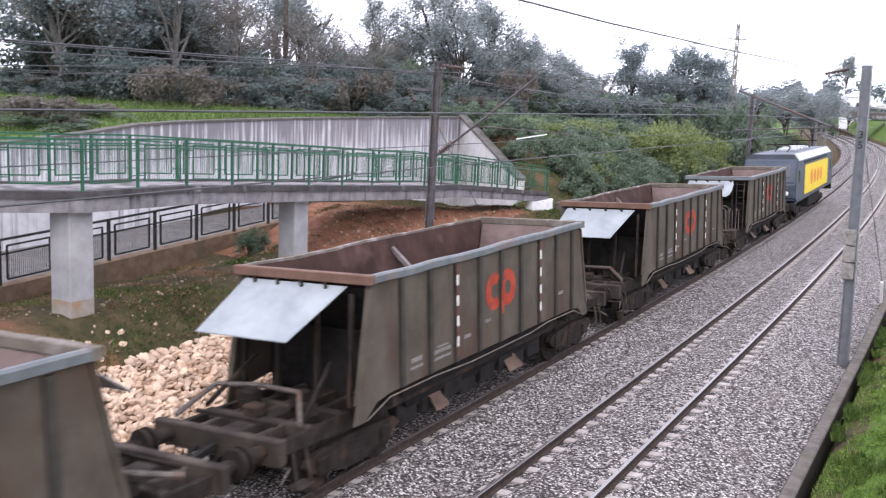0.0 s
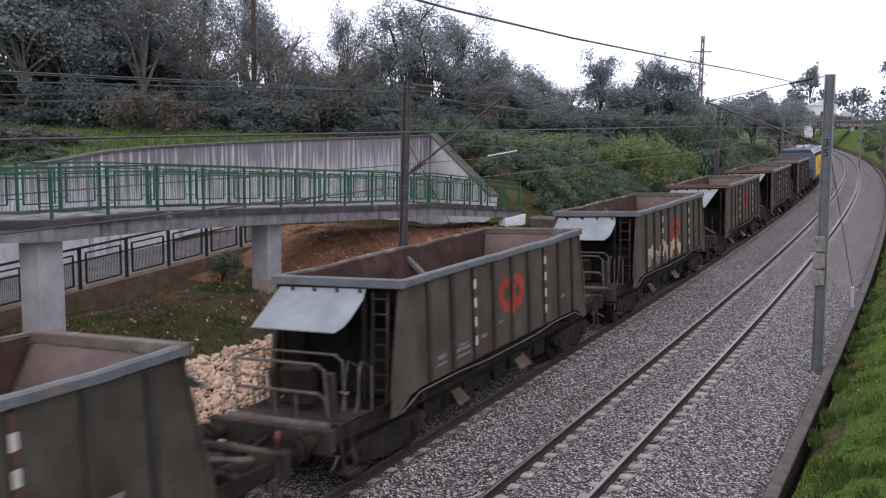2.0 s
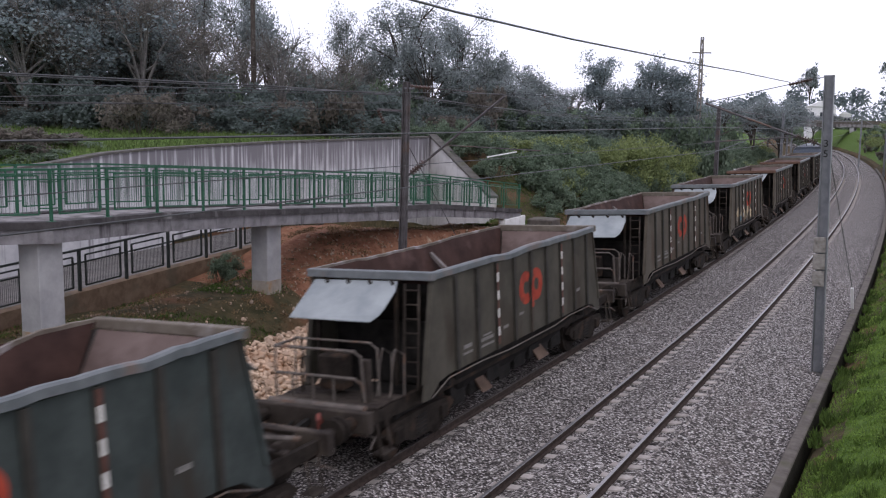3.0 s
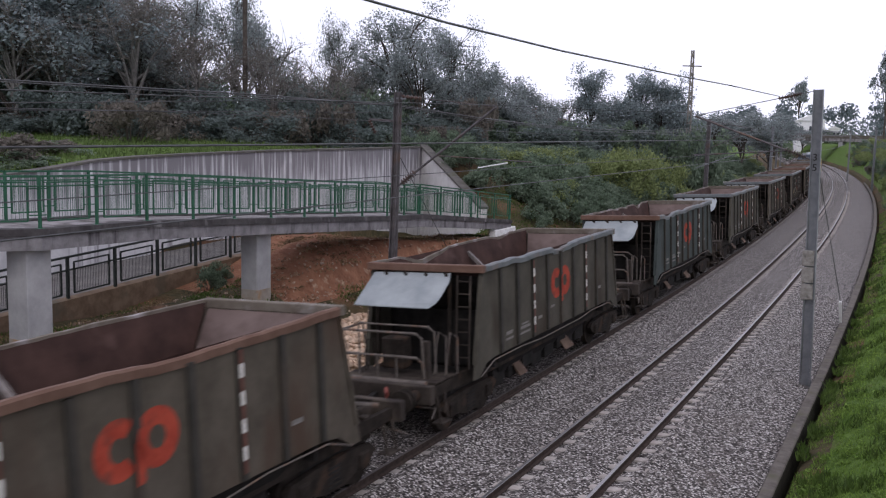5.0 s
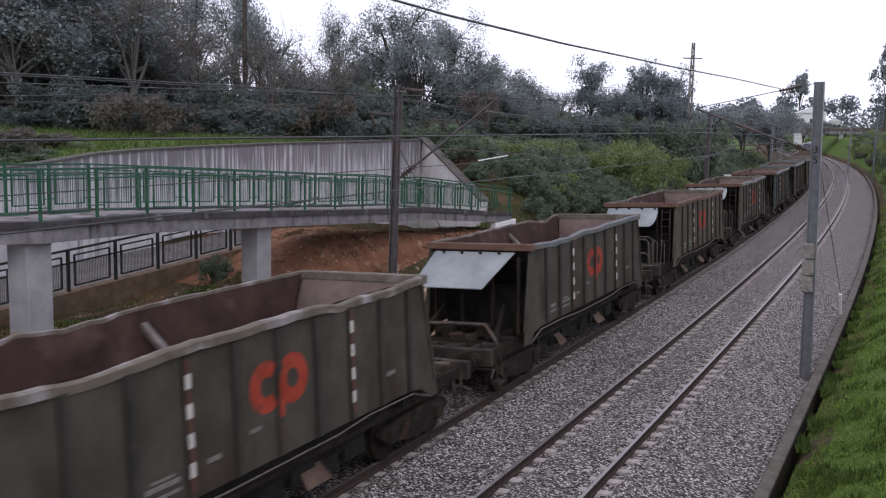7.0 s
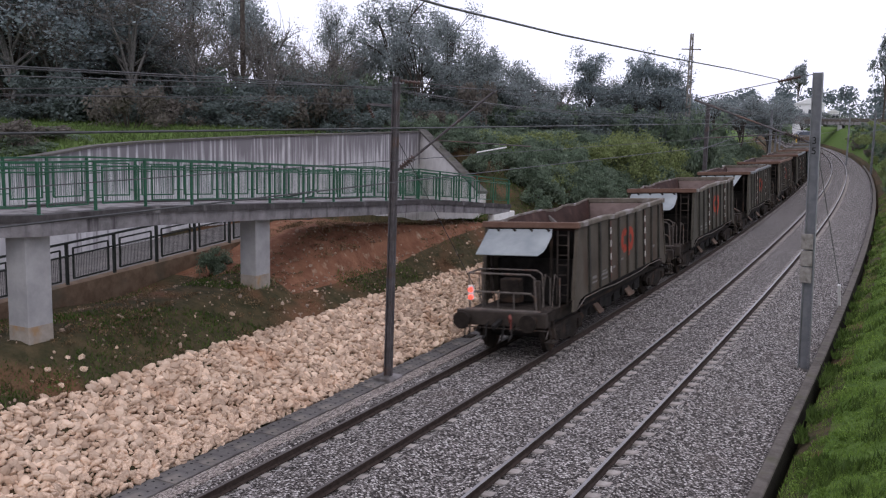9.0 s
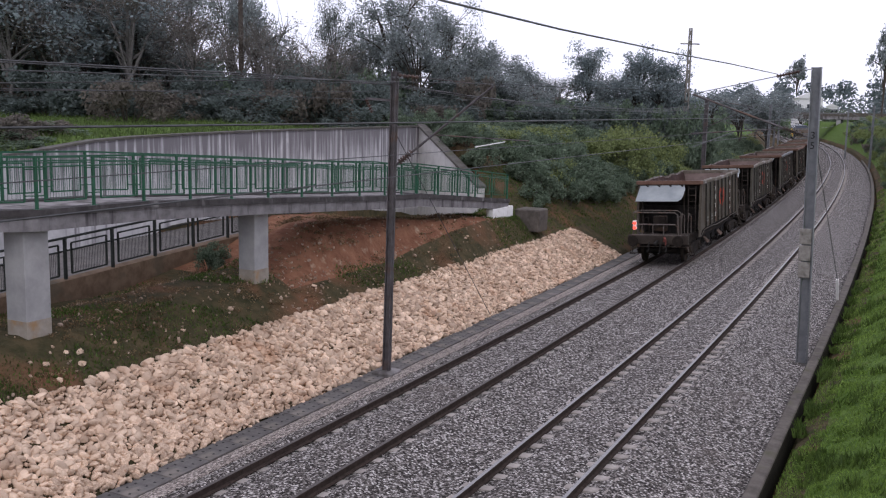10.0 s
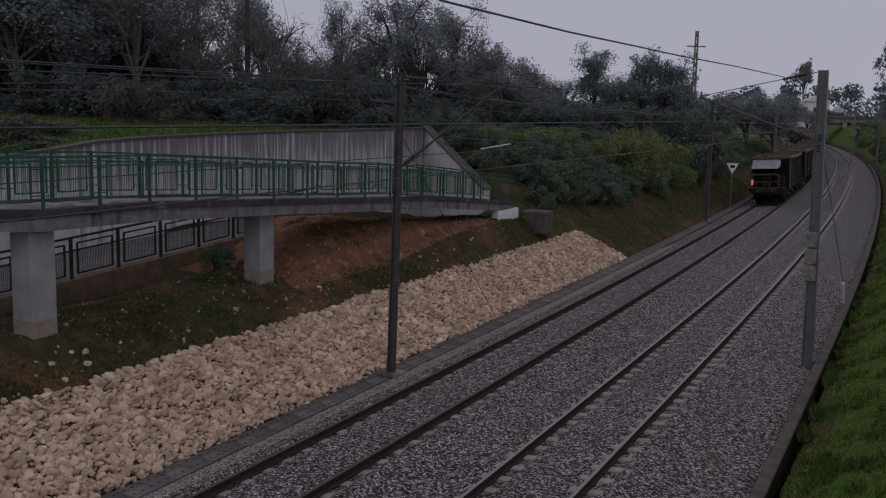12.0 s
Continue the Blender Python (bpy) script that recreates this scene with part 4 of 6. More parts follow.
# ---- plants ----
def leaf_cloud(rng, centers, radii, n, size, flat=0.9):
    """Small leaf faces scattered through clumps, most near each clump's skin."""
    k = rng.integers(0, len(centers), n)
    d = rng.normal(size=(n, 3))
    d /= np.linalg.norm(d, axis=1)[:, None]
    rad = radii[k] * (0.15 + 1.0 * rng.random(n) ** 0.7 + 0.25 * rng.random(n) ** 6)
    p = centers[k] + d * rad[:, None] * np.array((1, 1, flat))
    a = rng.normal(size=(n, 3))
    a /= np.linalg.norm(a, axis=1)[:, None]
    b = np.cross(a, rng.normal(size=(n, 3)))
    b /= np.linalg.norm(b, axis=1)[:, None]
    s = size * (0.6 + 0.8 * rng.random(n))[:, None]
    v = np.stack([p - a * s, p + b * s * 0.55, p + a * s, p - b * s * 0.55], 1).reshape(-1, 3)
    f = np.arange(4 * n).reshape(-1, 4)
    return v, f


def quick_mesh(name, v, f, mat):
    me = bpy.data.meshes.new(name)
    me.from_pydata(v.tolist(), [], f.tolist())
    me.materials.append(mat)
    return me


def make_tree(name, label, seed, height, width, trunk_h, leaves, size, mat, bare=False, category="tree", full=1.0):
    rng = np.random.default_rng(seed)
    r = random.Random(seed)
    tree = thing(name, label, category)
    bm = B()
    tube(bm, [(0, 0, -0.6), (0.05 * height * r.uniform(-1, 1) * 0.3, 0, trunk_h * 0.5), (r.uniform(-.3, .3), r.uniform(-.3, .3), trunk_h), (r.uniform(-.4, .4), r.uniform(-.4, .4), height * 0.8)],
         (0.017 if bare else 0.024) * height, 0.005 * height, 7)
    centers, radii = [], []
    n_limb = 13
    for i in range(n_limb):
        a = i * 2.4 + r.uniform(-0.4, 0.4)
        z0 = trunk_h * r.uniform(0.65, 1.0) + (height - trunk_h) * 0.45 * r.random()
        reach = width / 2 * r.uniform(0.45, 1.0)
        z1 = min(height * 0.97, z0 + (height - z0) * r.uniform(0.2, 1.0))
        reach *= 1.0 - 0.55 * max(0, (z1 / height - 0.6) / 0.4)
        tip = Vector((math.cos(a) * reach, math.sin(a) * reach, z1))
        mid = Vector((math.cos(a) * reach * 0.45, math.sin(a) * reach * 0.45, z0 + (z1 - z0) * 0.6))
        tube(bm, [(0, 0, z0), mid, tip], 0.010 * height, 0.003 * height, 5)
        for j in range(5):
            q = mid.lerp(tip, r.uniform(0.2, 1.1)) + Vector((r.gauss(0, 1), r.gauss(0, 1), r.gauss(0, 0.8))) * width * 0.085
            centers.append(q)
            radii.append(width * r.uniform(0.06, 0.135) * full)
            tube(bm, [mid.lerp(tip, 0.5), q], 0.004 * height, 0.0015 * height, 4)
        if bare:
            for j in range(16):
                q = mid.lerp(tip, r.uniform(0.1, 1.0))
                e = q + Vector((r.gauss(0, 1), r.gauss(0, 1), abs(r.gauss(0.3, 0.9)))) * width * 0.14
                tube(bm, [q, q.lerp(e, 0.5) + Vector((r.gauss(0, .1), r.gauss(0, .1), 0)), e], 0.0028 * height, 0.0008 * height, 3)
    part("trunk", bm, M_BARK_PALE if bare else M_BARK, tree)
    for j in range(4):
        centers.append(Vector((r.gauss(0, 1) * width * 0.06, r.gauss(0, 1) * width * 0.06, height * r.uniform(0.8, 0.98))))
        radii.append(width * r.uniform(0.06, 0.11))
    v, f = leaf_cloud(rng, np.array([c[:] for c in centers]), np.array(radii), leaves, size)
    crown = new("crown", quick_mesh("crown", v, f, mat))
    crown.parent = tree
    return tree


def make_bush(name, label, seed, width, height, leaves, size, mat, category="bush"):
    rng = np.random.default_rng(seed)
    r = random.Random(seed)
    bush = thing(name, label, category)
    centers, radii = [], []
    bm = B()
    for i in range(16):
        a = r.uniform(0, 6.28)
        d = width / 2 * math.sqrt(r.random()) * 0.85
        q = Vector((math.cos(a) * d, math.sin(a) * d, height * r.uniform(0.15, 0.9) * (1 - 0.5 * d / width)))
        centers.append(q)
        radii.append(min(width, height) * r.uniform(0.14, 0.26))
        tube(bm, [(q.x * 0.2, q.y * 0.2, -0.3), (q.x * 0.6, q.y * 0.6, q.z * 0.6), q], 0.03, 0.01, 4)
    part("stem_tangle", bm, M_BARK, bush)
    v, f = leaf_cloud(rng, np.array([c[:] for c in centers]), np.array(radii), leaves, size)
    leaves_ob = new("leaves", quick_mesh("leaves", v, f, mat))
    leaves_ob.parent = bush
    return bush


def by_bearing(bearing, dist):
    """A spot so many degrees to the left of the line and so far from the viewpoint."""
    a = radians(bearing)
    return -math.sin(a) * dist, math.cos(a) * dist


def plant(master, spot, turn, sx, sz, z=None):
    x, y = spot
    m = pose(x, y, ground_z(x, y) - 0.1 if z is None else z, 0, 0, turn) @ Matrix.Diagonal((sx, sx, sz, 1))
    return copy_thing(master, m)


T_OAK = make_tree("oak_tree", "tall dark evergreen tree with uneven open crown", 3, 9, 8.5, 2.6, 8500, 0.078, M_LEAF_DARK)
T_OLIVE = make_tree("olive_tree", "grey-green spreading tree on the hilltop", 8, 7, 6.5, 1.8, 8500, 0.08, M_LEAF_DARK)
T_PINE = make_tree("dark_tree", "dense dark conifer-like tree behind the wall", 14, 9, 6.0, 0.9, 10000, 0.1, M_LEAF_PINE, full=1.45)
T_BARE = make_tree("bare_tree", "half-bare grey-brown winter tree with thin twigs", 21, 8, 6.5, 2.2, 1700, 0.06, M_TWIG, True)
B_DARK = make_bush("dark_bush", "dark leafy bush on the overgrown bank", 31, 4.0, 2.6, 2900, 0.108, M_LEAF_BUSH)
B_SCRUB = make_bush("scrub_bush", "brownish tangled scrub at the edge of the trees", 37, 4.5, 2.4, 2600, 0.098, M_TWIG)
B_LIGHT = make_bush("light_bush", "fresh light green bush on the railway bank", 41, 4.5, 3.6, 3600, 0.106, M_LEAF_LIGHT)
B_MID = make_bush("hedge_bush", "dense dark green hedge bush under the trees", 43, 4.6, 3.2, 3200, 0.118, M_LEAF_SHADE)
MASTERS = [(T_OAK, 55, 70), (T_OLIVE, 62, 66), (T_PINE, 70, 60), (T_BARE, 58, 52), (B_DARK, 30, 62), (B_SCRUB, 45, 46), (B_LIGHT, 16.0, 61), (B_MID, 40, 52)]
for master, bearing, dist in MASTERS:
    x, y = by_bearing(bearing, dist)
    master.matrix_basis = pose(x, y, ground_z(x, y) - 0.1)


def px_bearing(px):
    return 26.71 + math.degrees(math.atan((784 - px) / 1681))


def plant_to(master, size, px, top, dist, width, turn):
    """A plant on the bearing of px whose tip stands as high over the horizon as top says; size: the master's width and height."""
    x, y = by_bearing(px_bearing(px), dist)
    z = ground_z(x, y)
    h = 6.38 + (184 + 0.0241 * (px - 784) - top) / 1681 * dist - z
    return plant(master, (x, y), turn, width / size[0], h / size[1])


# trees of the hilltop
OAK, OLIVE, PINE, BARE = (8.5, 9), (6.5, 7), (6.0, 9), (6.5, 8)
for master, size, rows in (
        (T_OAK, OAK, ((90, -80, 58, 8.5, 20), (215, -50, 60, 8, 80), (335, -35, 66, 6.5, 130), (410, -45, 68, 5.5, 200), (592, 8, 70, 4.6, 40), (695, -12, 70, 9.5, 260), (785, 18, 72, 7.5, 310), (10, -60, 60, 8, 50), (150, -90, 66, 9, 170))),
        (T_OLIVE, OLIVE, ((455, 0, 64, 5.5, 0), (240, 30, 55, 6, 60), (545, 100, 75, 5, 110), (640, 60, 72, 6, 150), (832, 68, 72, 5, 190), (880, 92, 75, 6, 230), (940, 122, 75, 5, 270), (1075, 132, 82, 4, 20),
                          (1245, 165, 110, 9, 60), (1300, 160, 115, 9, 100), (1350, 163, 120, 9, 140), (735, 40, 66, 6, 30), (860, 120, 68, 5, 75), (900, 130, 70, 5, 15))),
        (T_PINE, PINE, ((20, -60, 55, 8, 0), (150, -60, 55, 8, 70), (1033, 88, 80, 4.8, 140), (1118, 96, 80, 5.0, 210), (1160, 103, 80, 5.2, 280), (1192, 132, 82, 4, 30), (60, -30, 62, 8, 95), (250, -20, 66, 7, 185))),
        (T_BARE, BARE, ((270, -40, 56, 7, 0), (300, 40, 58, 6, 50), (180, 20, 60, 7, 100), (60, 30, 60, 6, 150), (500, 80, 68, 5, 200), (980, 138, 80, 4, 250), (120, 60, 56, 5, 300), (430, 60, 56, 5, 20), (525, 95, 66, 4.5, 70), (610, 90, 64, 5, 35)))):
    for px, top, dist, width, turn in rows:
        plant_to(master, size, px, top, dist, width, turn)
# pale half-bare trunks standing before the wood
for px, top, width, turn in ((25, -10, 7, 15), (110, 25, 6, 85), (232, -25, 8, 140), (345, 30, 6, 300), (478, 40, 5, 60), (570, 70, 5, 250)):
    plant_to(T_BARE, BARE, px, top, 53.5, width, turn)
# undergrowth below the trees
rnd = random.Random(12)
DARKB, SCRUB, LIGHT, MID = (4.0, 2.6), (4.5, 2.4), (4.5, 3.6), (4.6, 3.2)
for i in range(44):
    px = -20 + i * 29 + rnd.uniform(-8, 8)
    d0 = 52 if px < 620 else 58 + (px - 620) * 0.03
    green = px > 860
    plant_to((B_MID, B_DARK if green else B_SCRUB)[i % 2], (MID, DARKB if green else SCRUB)[i % 2], px, rnd.uniform(105, 182) if px < 900 else rnd.uniform(165, 185), d0 + rnd.uniform(-2, 3), rnd.uniform(3.6, 5.2), rnd.uniform(0, 360))
    plant_to((B_MID, B_DARK)[i % 2], (MID, DARKB)[i % 2], px + 14, rnd.uniform(75, 140) if px < 840 else rnd.uniform(160, 178), d0 + 9 + rnd.uniform(-2, 3), rnd.uniform(4.5, 6.0), rnd.uniform(0, 360))
# scrub spilling over the left end of the wall
for px, top, dist, width in ((-10, 175, 34, 4), (40, 190, 36, 3.6), (85, 200, 37, 3), (15, 215, 33, 3), (120, 205, 42, 3)):
    plant_to((B_SCRUB, B_DARK)[int(px) % 2], (SCRUB, DARKB)[int(px) % 2], px, top, dist, width, px)
# overgrown cutting
for row, u in enumerate((-15.4, -16.9, -18.4, -20.0, -21.6, -23.4, -25.6)):
    y = (46.5 if row == 0 else 44.5) + 0.6 * row
    while y < 128:
        x = u + rnd.uniform(-0.5, 0.5) + shift(y)
        kind = B_LIGHT if rnd.random() < (0.16 if row < 4 else 0.05) else B_DARK
        k = (0.50 + 0.05 * row) * rnd.uniform(0.85, 1.2)
        room = (plateau(y) + rnd.uniform(0.35, 0.95) - ground_z(x, y)) / (3.3 if kind is B_LIGHT else 2.4)
        if room > 0.16:
            plant(kind, (x, y), rnd.uniform(0, 360), k, min(k * rnd.uniform(0.75, 1.1), room))
        y += rnd.uniform(1.3, 2.1)
for px, top, dist, width in ((1092, 196, 62, 3.6), (1128, 212, 63, 2.6), (1065, 222, 60, 2.2), (1180, 228, 70, 2.6)):
    plant_to(B_LIGHT, LIGHT, px, top, dist, width, px)
plant(B_DARK, (-18.3, 21.3), 40, 0.24, 0.33)
plant(B_DARK, (-18.8, 22.2), 120, 0.26, 0.27)
for i, (x, y) in enumerate(((-18.3, 46), (-18.6, 41.0), (-20.2, 42.4), (-21.8, 43.6), (-23.6, 45), (-19.6, 43.6), (-22.3, 45.2), (-17.6, 43.5), (-25.5, 45))):
    plant(B_DARK, (x, y), 140 + 60 * i, 0.55, 0.6)
for i, (x, y, k) in enumerate(((-16.0, 41.6, 0.42), (-16.6, 43.4, 0.62), (-15.7, 45.2, 0.60), (-16.7, 46.6, 0.72), (-15.6, 48.4, 0.62), (-17.8, 44.9, 0.66), (-15.9, 50.6, 0.6), (-17.4, 48.6, 0.75), (-18.4, 46.8, 0.7))):
    plant(B_DARK, (x + shift(y), y), 75 * i, k, k * (1.0 + 0.15 * (i % 2)))
# right side beyond the bank and the far wood
for i in range(16):
    y = 95 + i * 9
    plant((B_DARK, B_LIGHT)[i % 2], (3.5 + shift(y) + rnd.uniform(-1, 3), y), 40 * i, 0.9, 0.7)


for i in range(84):
    y = 80 + 1.7 * i
    k = rnd.uniform(0.35, 0.68)
    plant((B_DARK, B_SCRUB, B_DARK, B_LIGHT)[i % 4], (-0.9 + 3.0 * rnd.random() + shift(y), y), 70 * i, k, k * rnd.uniform(0.7, 1.1))


# ---- wagons ----
PITCH, RIM = 14.8, 4.65
H_RIM = 3.36
RIBS = [-RIM + 0.92 + 0.97 * k for k in range(9)]
BODY_WIDTH = 0.905
RUNNING_GEAR = ("wheel", "axle", "axle_box", "bogie_frame", "spring", "bolster_shade_block", "buffer", "coupling")


def logo(parent):
    """Two plain rounded ring shapes, painted across panels and ribs alike."""
    def patch(pieces, pts):
        cy = sum(p[0] for p in pts) / len(pts)
        on_rib = any(abs(cy - q) < 0.056 for q in RIBS)
        key = (on_rib, sum(q < cy for q in RIBS) if not on_rib else 0)
        bm = pieces.setdefault(key, B())
        bm.faces.new([bm.verts.new((1.568 if on_rib else 1.506, y, z)) for y, z in pts])

    for cy, a0, a1 in ((-0.13, 48, 312), (0.50, 0, 360)):
        pieces = {}
        n = 56
        for i in range(n):
            a, b = radians(a0 + (a1 - a0) * i / n), radians(a0 + (a1 - a0) * (i + 1) / n)
            for q0, q1 in ((0.15, 0.23), (0.23, 0.31), (0.31, 0.385)):
                patch(pieces, [(cy + math.cos(t) * q, 2.38 + math.sin(t) * q * 1.0) for t, q in ((a, q0), (a, q1), (b, q1), (b, q0))])
        for bm in pieces.values():
            part("emblem", bm, M_RED, parent, "faded red rounded emblem")
    for y0, y1 in ((0.096, 0.204), (0.208, 0.29)):
        pieces = {}
        patch(pieces, [(y0, 2.42), (y1, 2.42), (y1, 1.88), (y0, 1.88)])
        for bm in pieces.values():
            part("emblem_stem", bm, M_RED, parent)


def bogie_parts(wagon, yc):
    for side in (-1, 1):
        bm = B()
        x = side * 1.02
        prism(bm, [(yc - 1.35, 0.55), (yc - 1.1, 0.38), (yc - 0.7, 0.34), (yc - 0.3, 0.22), (yc + 0.3, 0.22), (yc + 0.7, 0.34), (yc + 1.1, 0.38), (yc + 1.35, 0.55), (yc + 1.2, 0.68), (yc + 0.4, 0.74), (yc - 0.4, 0.74), (yc - 1.2, 0.68)], x - 0.06, x + 0.06, "x")
        frame_ob = part("bogie_frame", bm, M_UNDER, wagon)
        for dy in (-0.9, 0.9):
            bm = B()
            box(bm, x - 0.11, x + 0.11, yc + dy - 0.16, yc + dy + 0.16, 0.32, 0.62, 0.03)
            part("axle_box", bm, M_UNDER, frame_ob)
        bm = B()
        for i in range(5):
            bar(bm, (x, yc - 0.2, 0.3 + i * 0.08), (x, yc + 0.2, 0.3 + i * 0.08), 0.14, 0.045)
        part("spring", bm, M_DARK, frame_ob)
    # bolster swollen to a dark block: shade between the wheels given a shape
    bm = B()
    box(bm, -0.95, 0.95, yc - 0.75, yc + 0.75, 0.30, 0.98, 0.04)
    part("bolster_shade_block", bm, M_DARK, wagon)
    for dy in (-0.9, 0.9):
        for side in (-1, 1):
            bm = B()
            x = side * GAUGE / 2
            bar(bm, (x - 0.06, yc + dy, 0.46), (x + 0.06, yc + dy, 0.46), 0.92, sides=20)
            bar(bm, (x + side * 0.06, yc + dy, 0.46), (x + side * 0.085, yc + dy, 0.46), 0.36, sides=12)
            bar(bm, (x - side * 0.07, yc + dy, 0.46), (x - side * 0.045, yc + dy, 0.46), 0.97, sides=20)
            part("wheel", bm, M_UNDER, wagon)
        bm = B()
        bar(bm, (-0.8, yc + dy, 0.46), (0.8, yc + dy, 0.46), 0.16, sides=8)
        part("axle", bm, M_DARK, wagon)


def end_fittings(wagon, s, kind):
    """One end of a wagon. s: -1 rear, 1 front. kind: 'ladder' has the brake platform, 'plain' the open frame."""
    # hood sheet sloping out from the rim
    bm = B()
    y0, y1 = s * (RIM + 0.06), s * (RIM + 0.98)
    if kind == "ladder":
        pts = [(-1.38, y0, 3.16), (0.72, y0, 3.18), (0.80, y0 + s * 0.22, 3.03), (0.80, y0 + s * 0.62, 2.78), (0.76, y0 + s * 0.80, 2.66), (0.62, y1, 2.56), (-1.38, y1, 2.56)]
    else:
        pts = [(-1.30, y0, 3.16), (1.06, y0, 3.16), (0.66, y1 + s * 0.24, 2.44), (-1.40, y1 + s * 0.24, 2.44)]
    top = [bm.verts.new(p) for p in pts]
    low = [bm.verts.new((x, y, z - 0.02)) for x, y, z in pts]
    k = len(pts)
    bm.faces.new(top)
    bm.faces.new(low[::-1])
    for i in range(k):
        bm.faces.new((top[i], low[i], low[(i + 1) % k], top[(i + 1) % k]))
    hood = part("hood", bm, M_HOOD, wagon, "pale grey sheet hood over the wagon end")
    for i in range(4):
        bm = B()
        x = -1.1 + i * 0.55
        bar(bm, (x, s * (RIM + 0.05), 3.19), (x + 0.12, s * (RIM + 0.16), 3.13), 0.05)
        part("hinge", bm, M_UNDER, hood)
    # sloping hopper end below
    bm = B()
    pts = [(-1.35, s * (RIM - 0.02), 3.12), (1.35, s * (RIM - 0.02), 3.12), (1.30, s * 2.95, 1.35), (-1.30, s * 2.95, 1.35)]
    f1 = [bm.verts.new(p) for p in pts]
    f2 = [bm.verts.new((x, y - s * 0.03, z - 0.01)) for x, y, z in pts]
    bm.faces.new(f1)
    bm.faces.new(f2[::-1])
    for i in range(4):
        bm.faces.new((f1[i], f2[i], f2[(i + 1) % 4], f1[(i + 1) % 4]))
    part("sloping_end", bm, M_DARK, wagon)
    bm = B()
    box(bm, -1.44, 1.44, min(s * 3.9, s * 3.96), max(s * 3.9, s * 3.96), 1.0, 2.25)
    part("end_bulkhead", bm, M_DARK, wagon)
    for x in (-1.25, -0.45, 0.45, 1.2) if kind == "plain" else (-1.25, 0.72):
        bm = B()
        bar(bm, (x, s * (RIM + 0.25), 1.2), (x, s * (RIM + 0.12), 3.05), 0.07)
        part("end_post", bm, M_UNDER, wagon)
    # platform, headstock, buffers, coupling
    if kind == "ladder":
        bm = B()
        box(bm, -1.2, 1.15, min(s * 5.45, s * 5.55), max(s * 5.45, s * 5.55), 1.0, 1.14, 0.01)
        box(bm, -1.2, 1.15, min(s * 6.22, s * 6.34), max(s * 6.22, s * 6.34), 0.98, 1.14, 0.01)
        deck = part("platform", bm, M_PLATFORM, wagon, "worn brownish slatted platform")
        for i in range(5):
            bm = B()
            y = s * (5.50 + 0.19 * i)
            box(bm, -1.28 + 0.03 * (i % 2), 1.2 - 0.02 * (i % 3), y - 0.08, y + 0.08, 1.14, 1.18, 0.008)
            part("plank", bm, M_PLATFORM, deck)
        bm = B()
        bar(bm, (-1.30, s * 6.45, 1.16), (1.0, s * 6.45, 1.16), 0.17, 0.13, 8)
        part("step_beam", bm, M_RAILING_DIRTY, wagon, "worn rounded step beam")
        bm = B()
        tube(bm, [(0.30, s * 6.9, 1.0), (0.34, s * 7.02, 1.16), (0.42, s * 7.12, 1.1), (0.44, s * 7.16, 0.86)], 0.05, 0.035, 7)
        part("coupling_hose", bm, M_BRAKE_RED, wagon, "faded red-brown coupling hose")
        bm = B()
        tube(bm, [(-1.28, s * 5.62, 1.15), (-1.28, s * 5.62, 2.16), (0.60, s * 5.62, 2.16), (0.76, s * 5.62, 2.06), (0.78, s * 5.62, 1.15)], 0.024, 0.024, 6)
        part("inner_rail", bm, M_RAILING_DIRTY, wagon)
        bm = B()
        box(bm, 0.66, 0.86, min(s * 5.95, s * 6.1), max(s * 5.95, s * 6.1), 1.15, 1.95, 0.02)
        part("brake_standard", bm, M_PLATFORM, wagon)
        for x in (0.85, 1.15):
            bm = B()
            tube(bm, [(x, s * 5.3, 1.14), (x, s * 5.25, 1.9), (x - 0.05, s * 5.5, 2.05), (x - 0.05, s * 5.75, 1.2)], 0.02, 0.02, 5)
            part("grab_rail", bm, M_RAILING_DIRTY, wagon)
        for x in (-0.6, 0.6):
            bm = B()
            box(bm, x - 0.1, x + 0.1, 6.2 if s > 0 else -6.75, 6.75 if s > 0 else -6.2, 0.9, 1.12, 0.02)
            part("end_sill", bm, M_PLATFORM, wagon)
    else:
        for x, wd in ((0.0, 0.42), (-0.62, 0.12), (0.62, 0.12)):
            bm = B()
            box(bm, x - wd / 2, x + wd / 2, 3.9 if s > 0 else -6.75, 6.75 if s > 0 else -3.9, 0.92, 1.16, 0.02)
            part("centre_sill", bm, M_PLATFORM, wagon)
        for y in (5.1, 5.9):
            bm = B()
            box(bm, -1.15, 1.15, s * y - 0.09, s * y + 0.09, 0.96, 1.18, 0.02)
            part("cross_member", bm, M_PLATFORM, wagon)
        bm = B()
        tube(bm, [(-1.3, s * 6.5, 1.2), (-1.25, s * 5.6, 1.5), (-0.6, s * 5.2, 1.45), (0.5, s * 5.4, 1.5), (1.2, s * 6.2, 1.3)], 0.045, 0.045, 6)
        part("air_pipe", bm, M_RAILING_DIRTY, wagon)
    bm = B()
    box(bm, -1.38, 1.38, min(s * 6.72, s * 6.9), max(s * 6.72, s * 6.9), 0.86, 1.24, 0.02)
    part("headstock", bm, M_PLATFORM, wagon)
    for x in (-0.92, 0.92):
        bm = B()
        bar(bm, (x, s * 6.9, 1.05), (x, s * 7.2, 1.05), 0.22, sides=12)
        bar(bm, (x, s * 7.2, 1.05), (x, s * 7.30, 1.05), 0.16, sides=12)
        bar(bm, (x, s * 7.30, 1.05), (x, s * 7.36, 1.05), 0.46, sides=16)
        part("buffer", bm, M_UNDER, wagon)
    bm = B()
    bar(bm, (0, s * 6.9, 1.0), (0, s * 7.38, 0.92), 0.10)
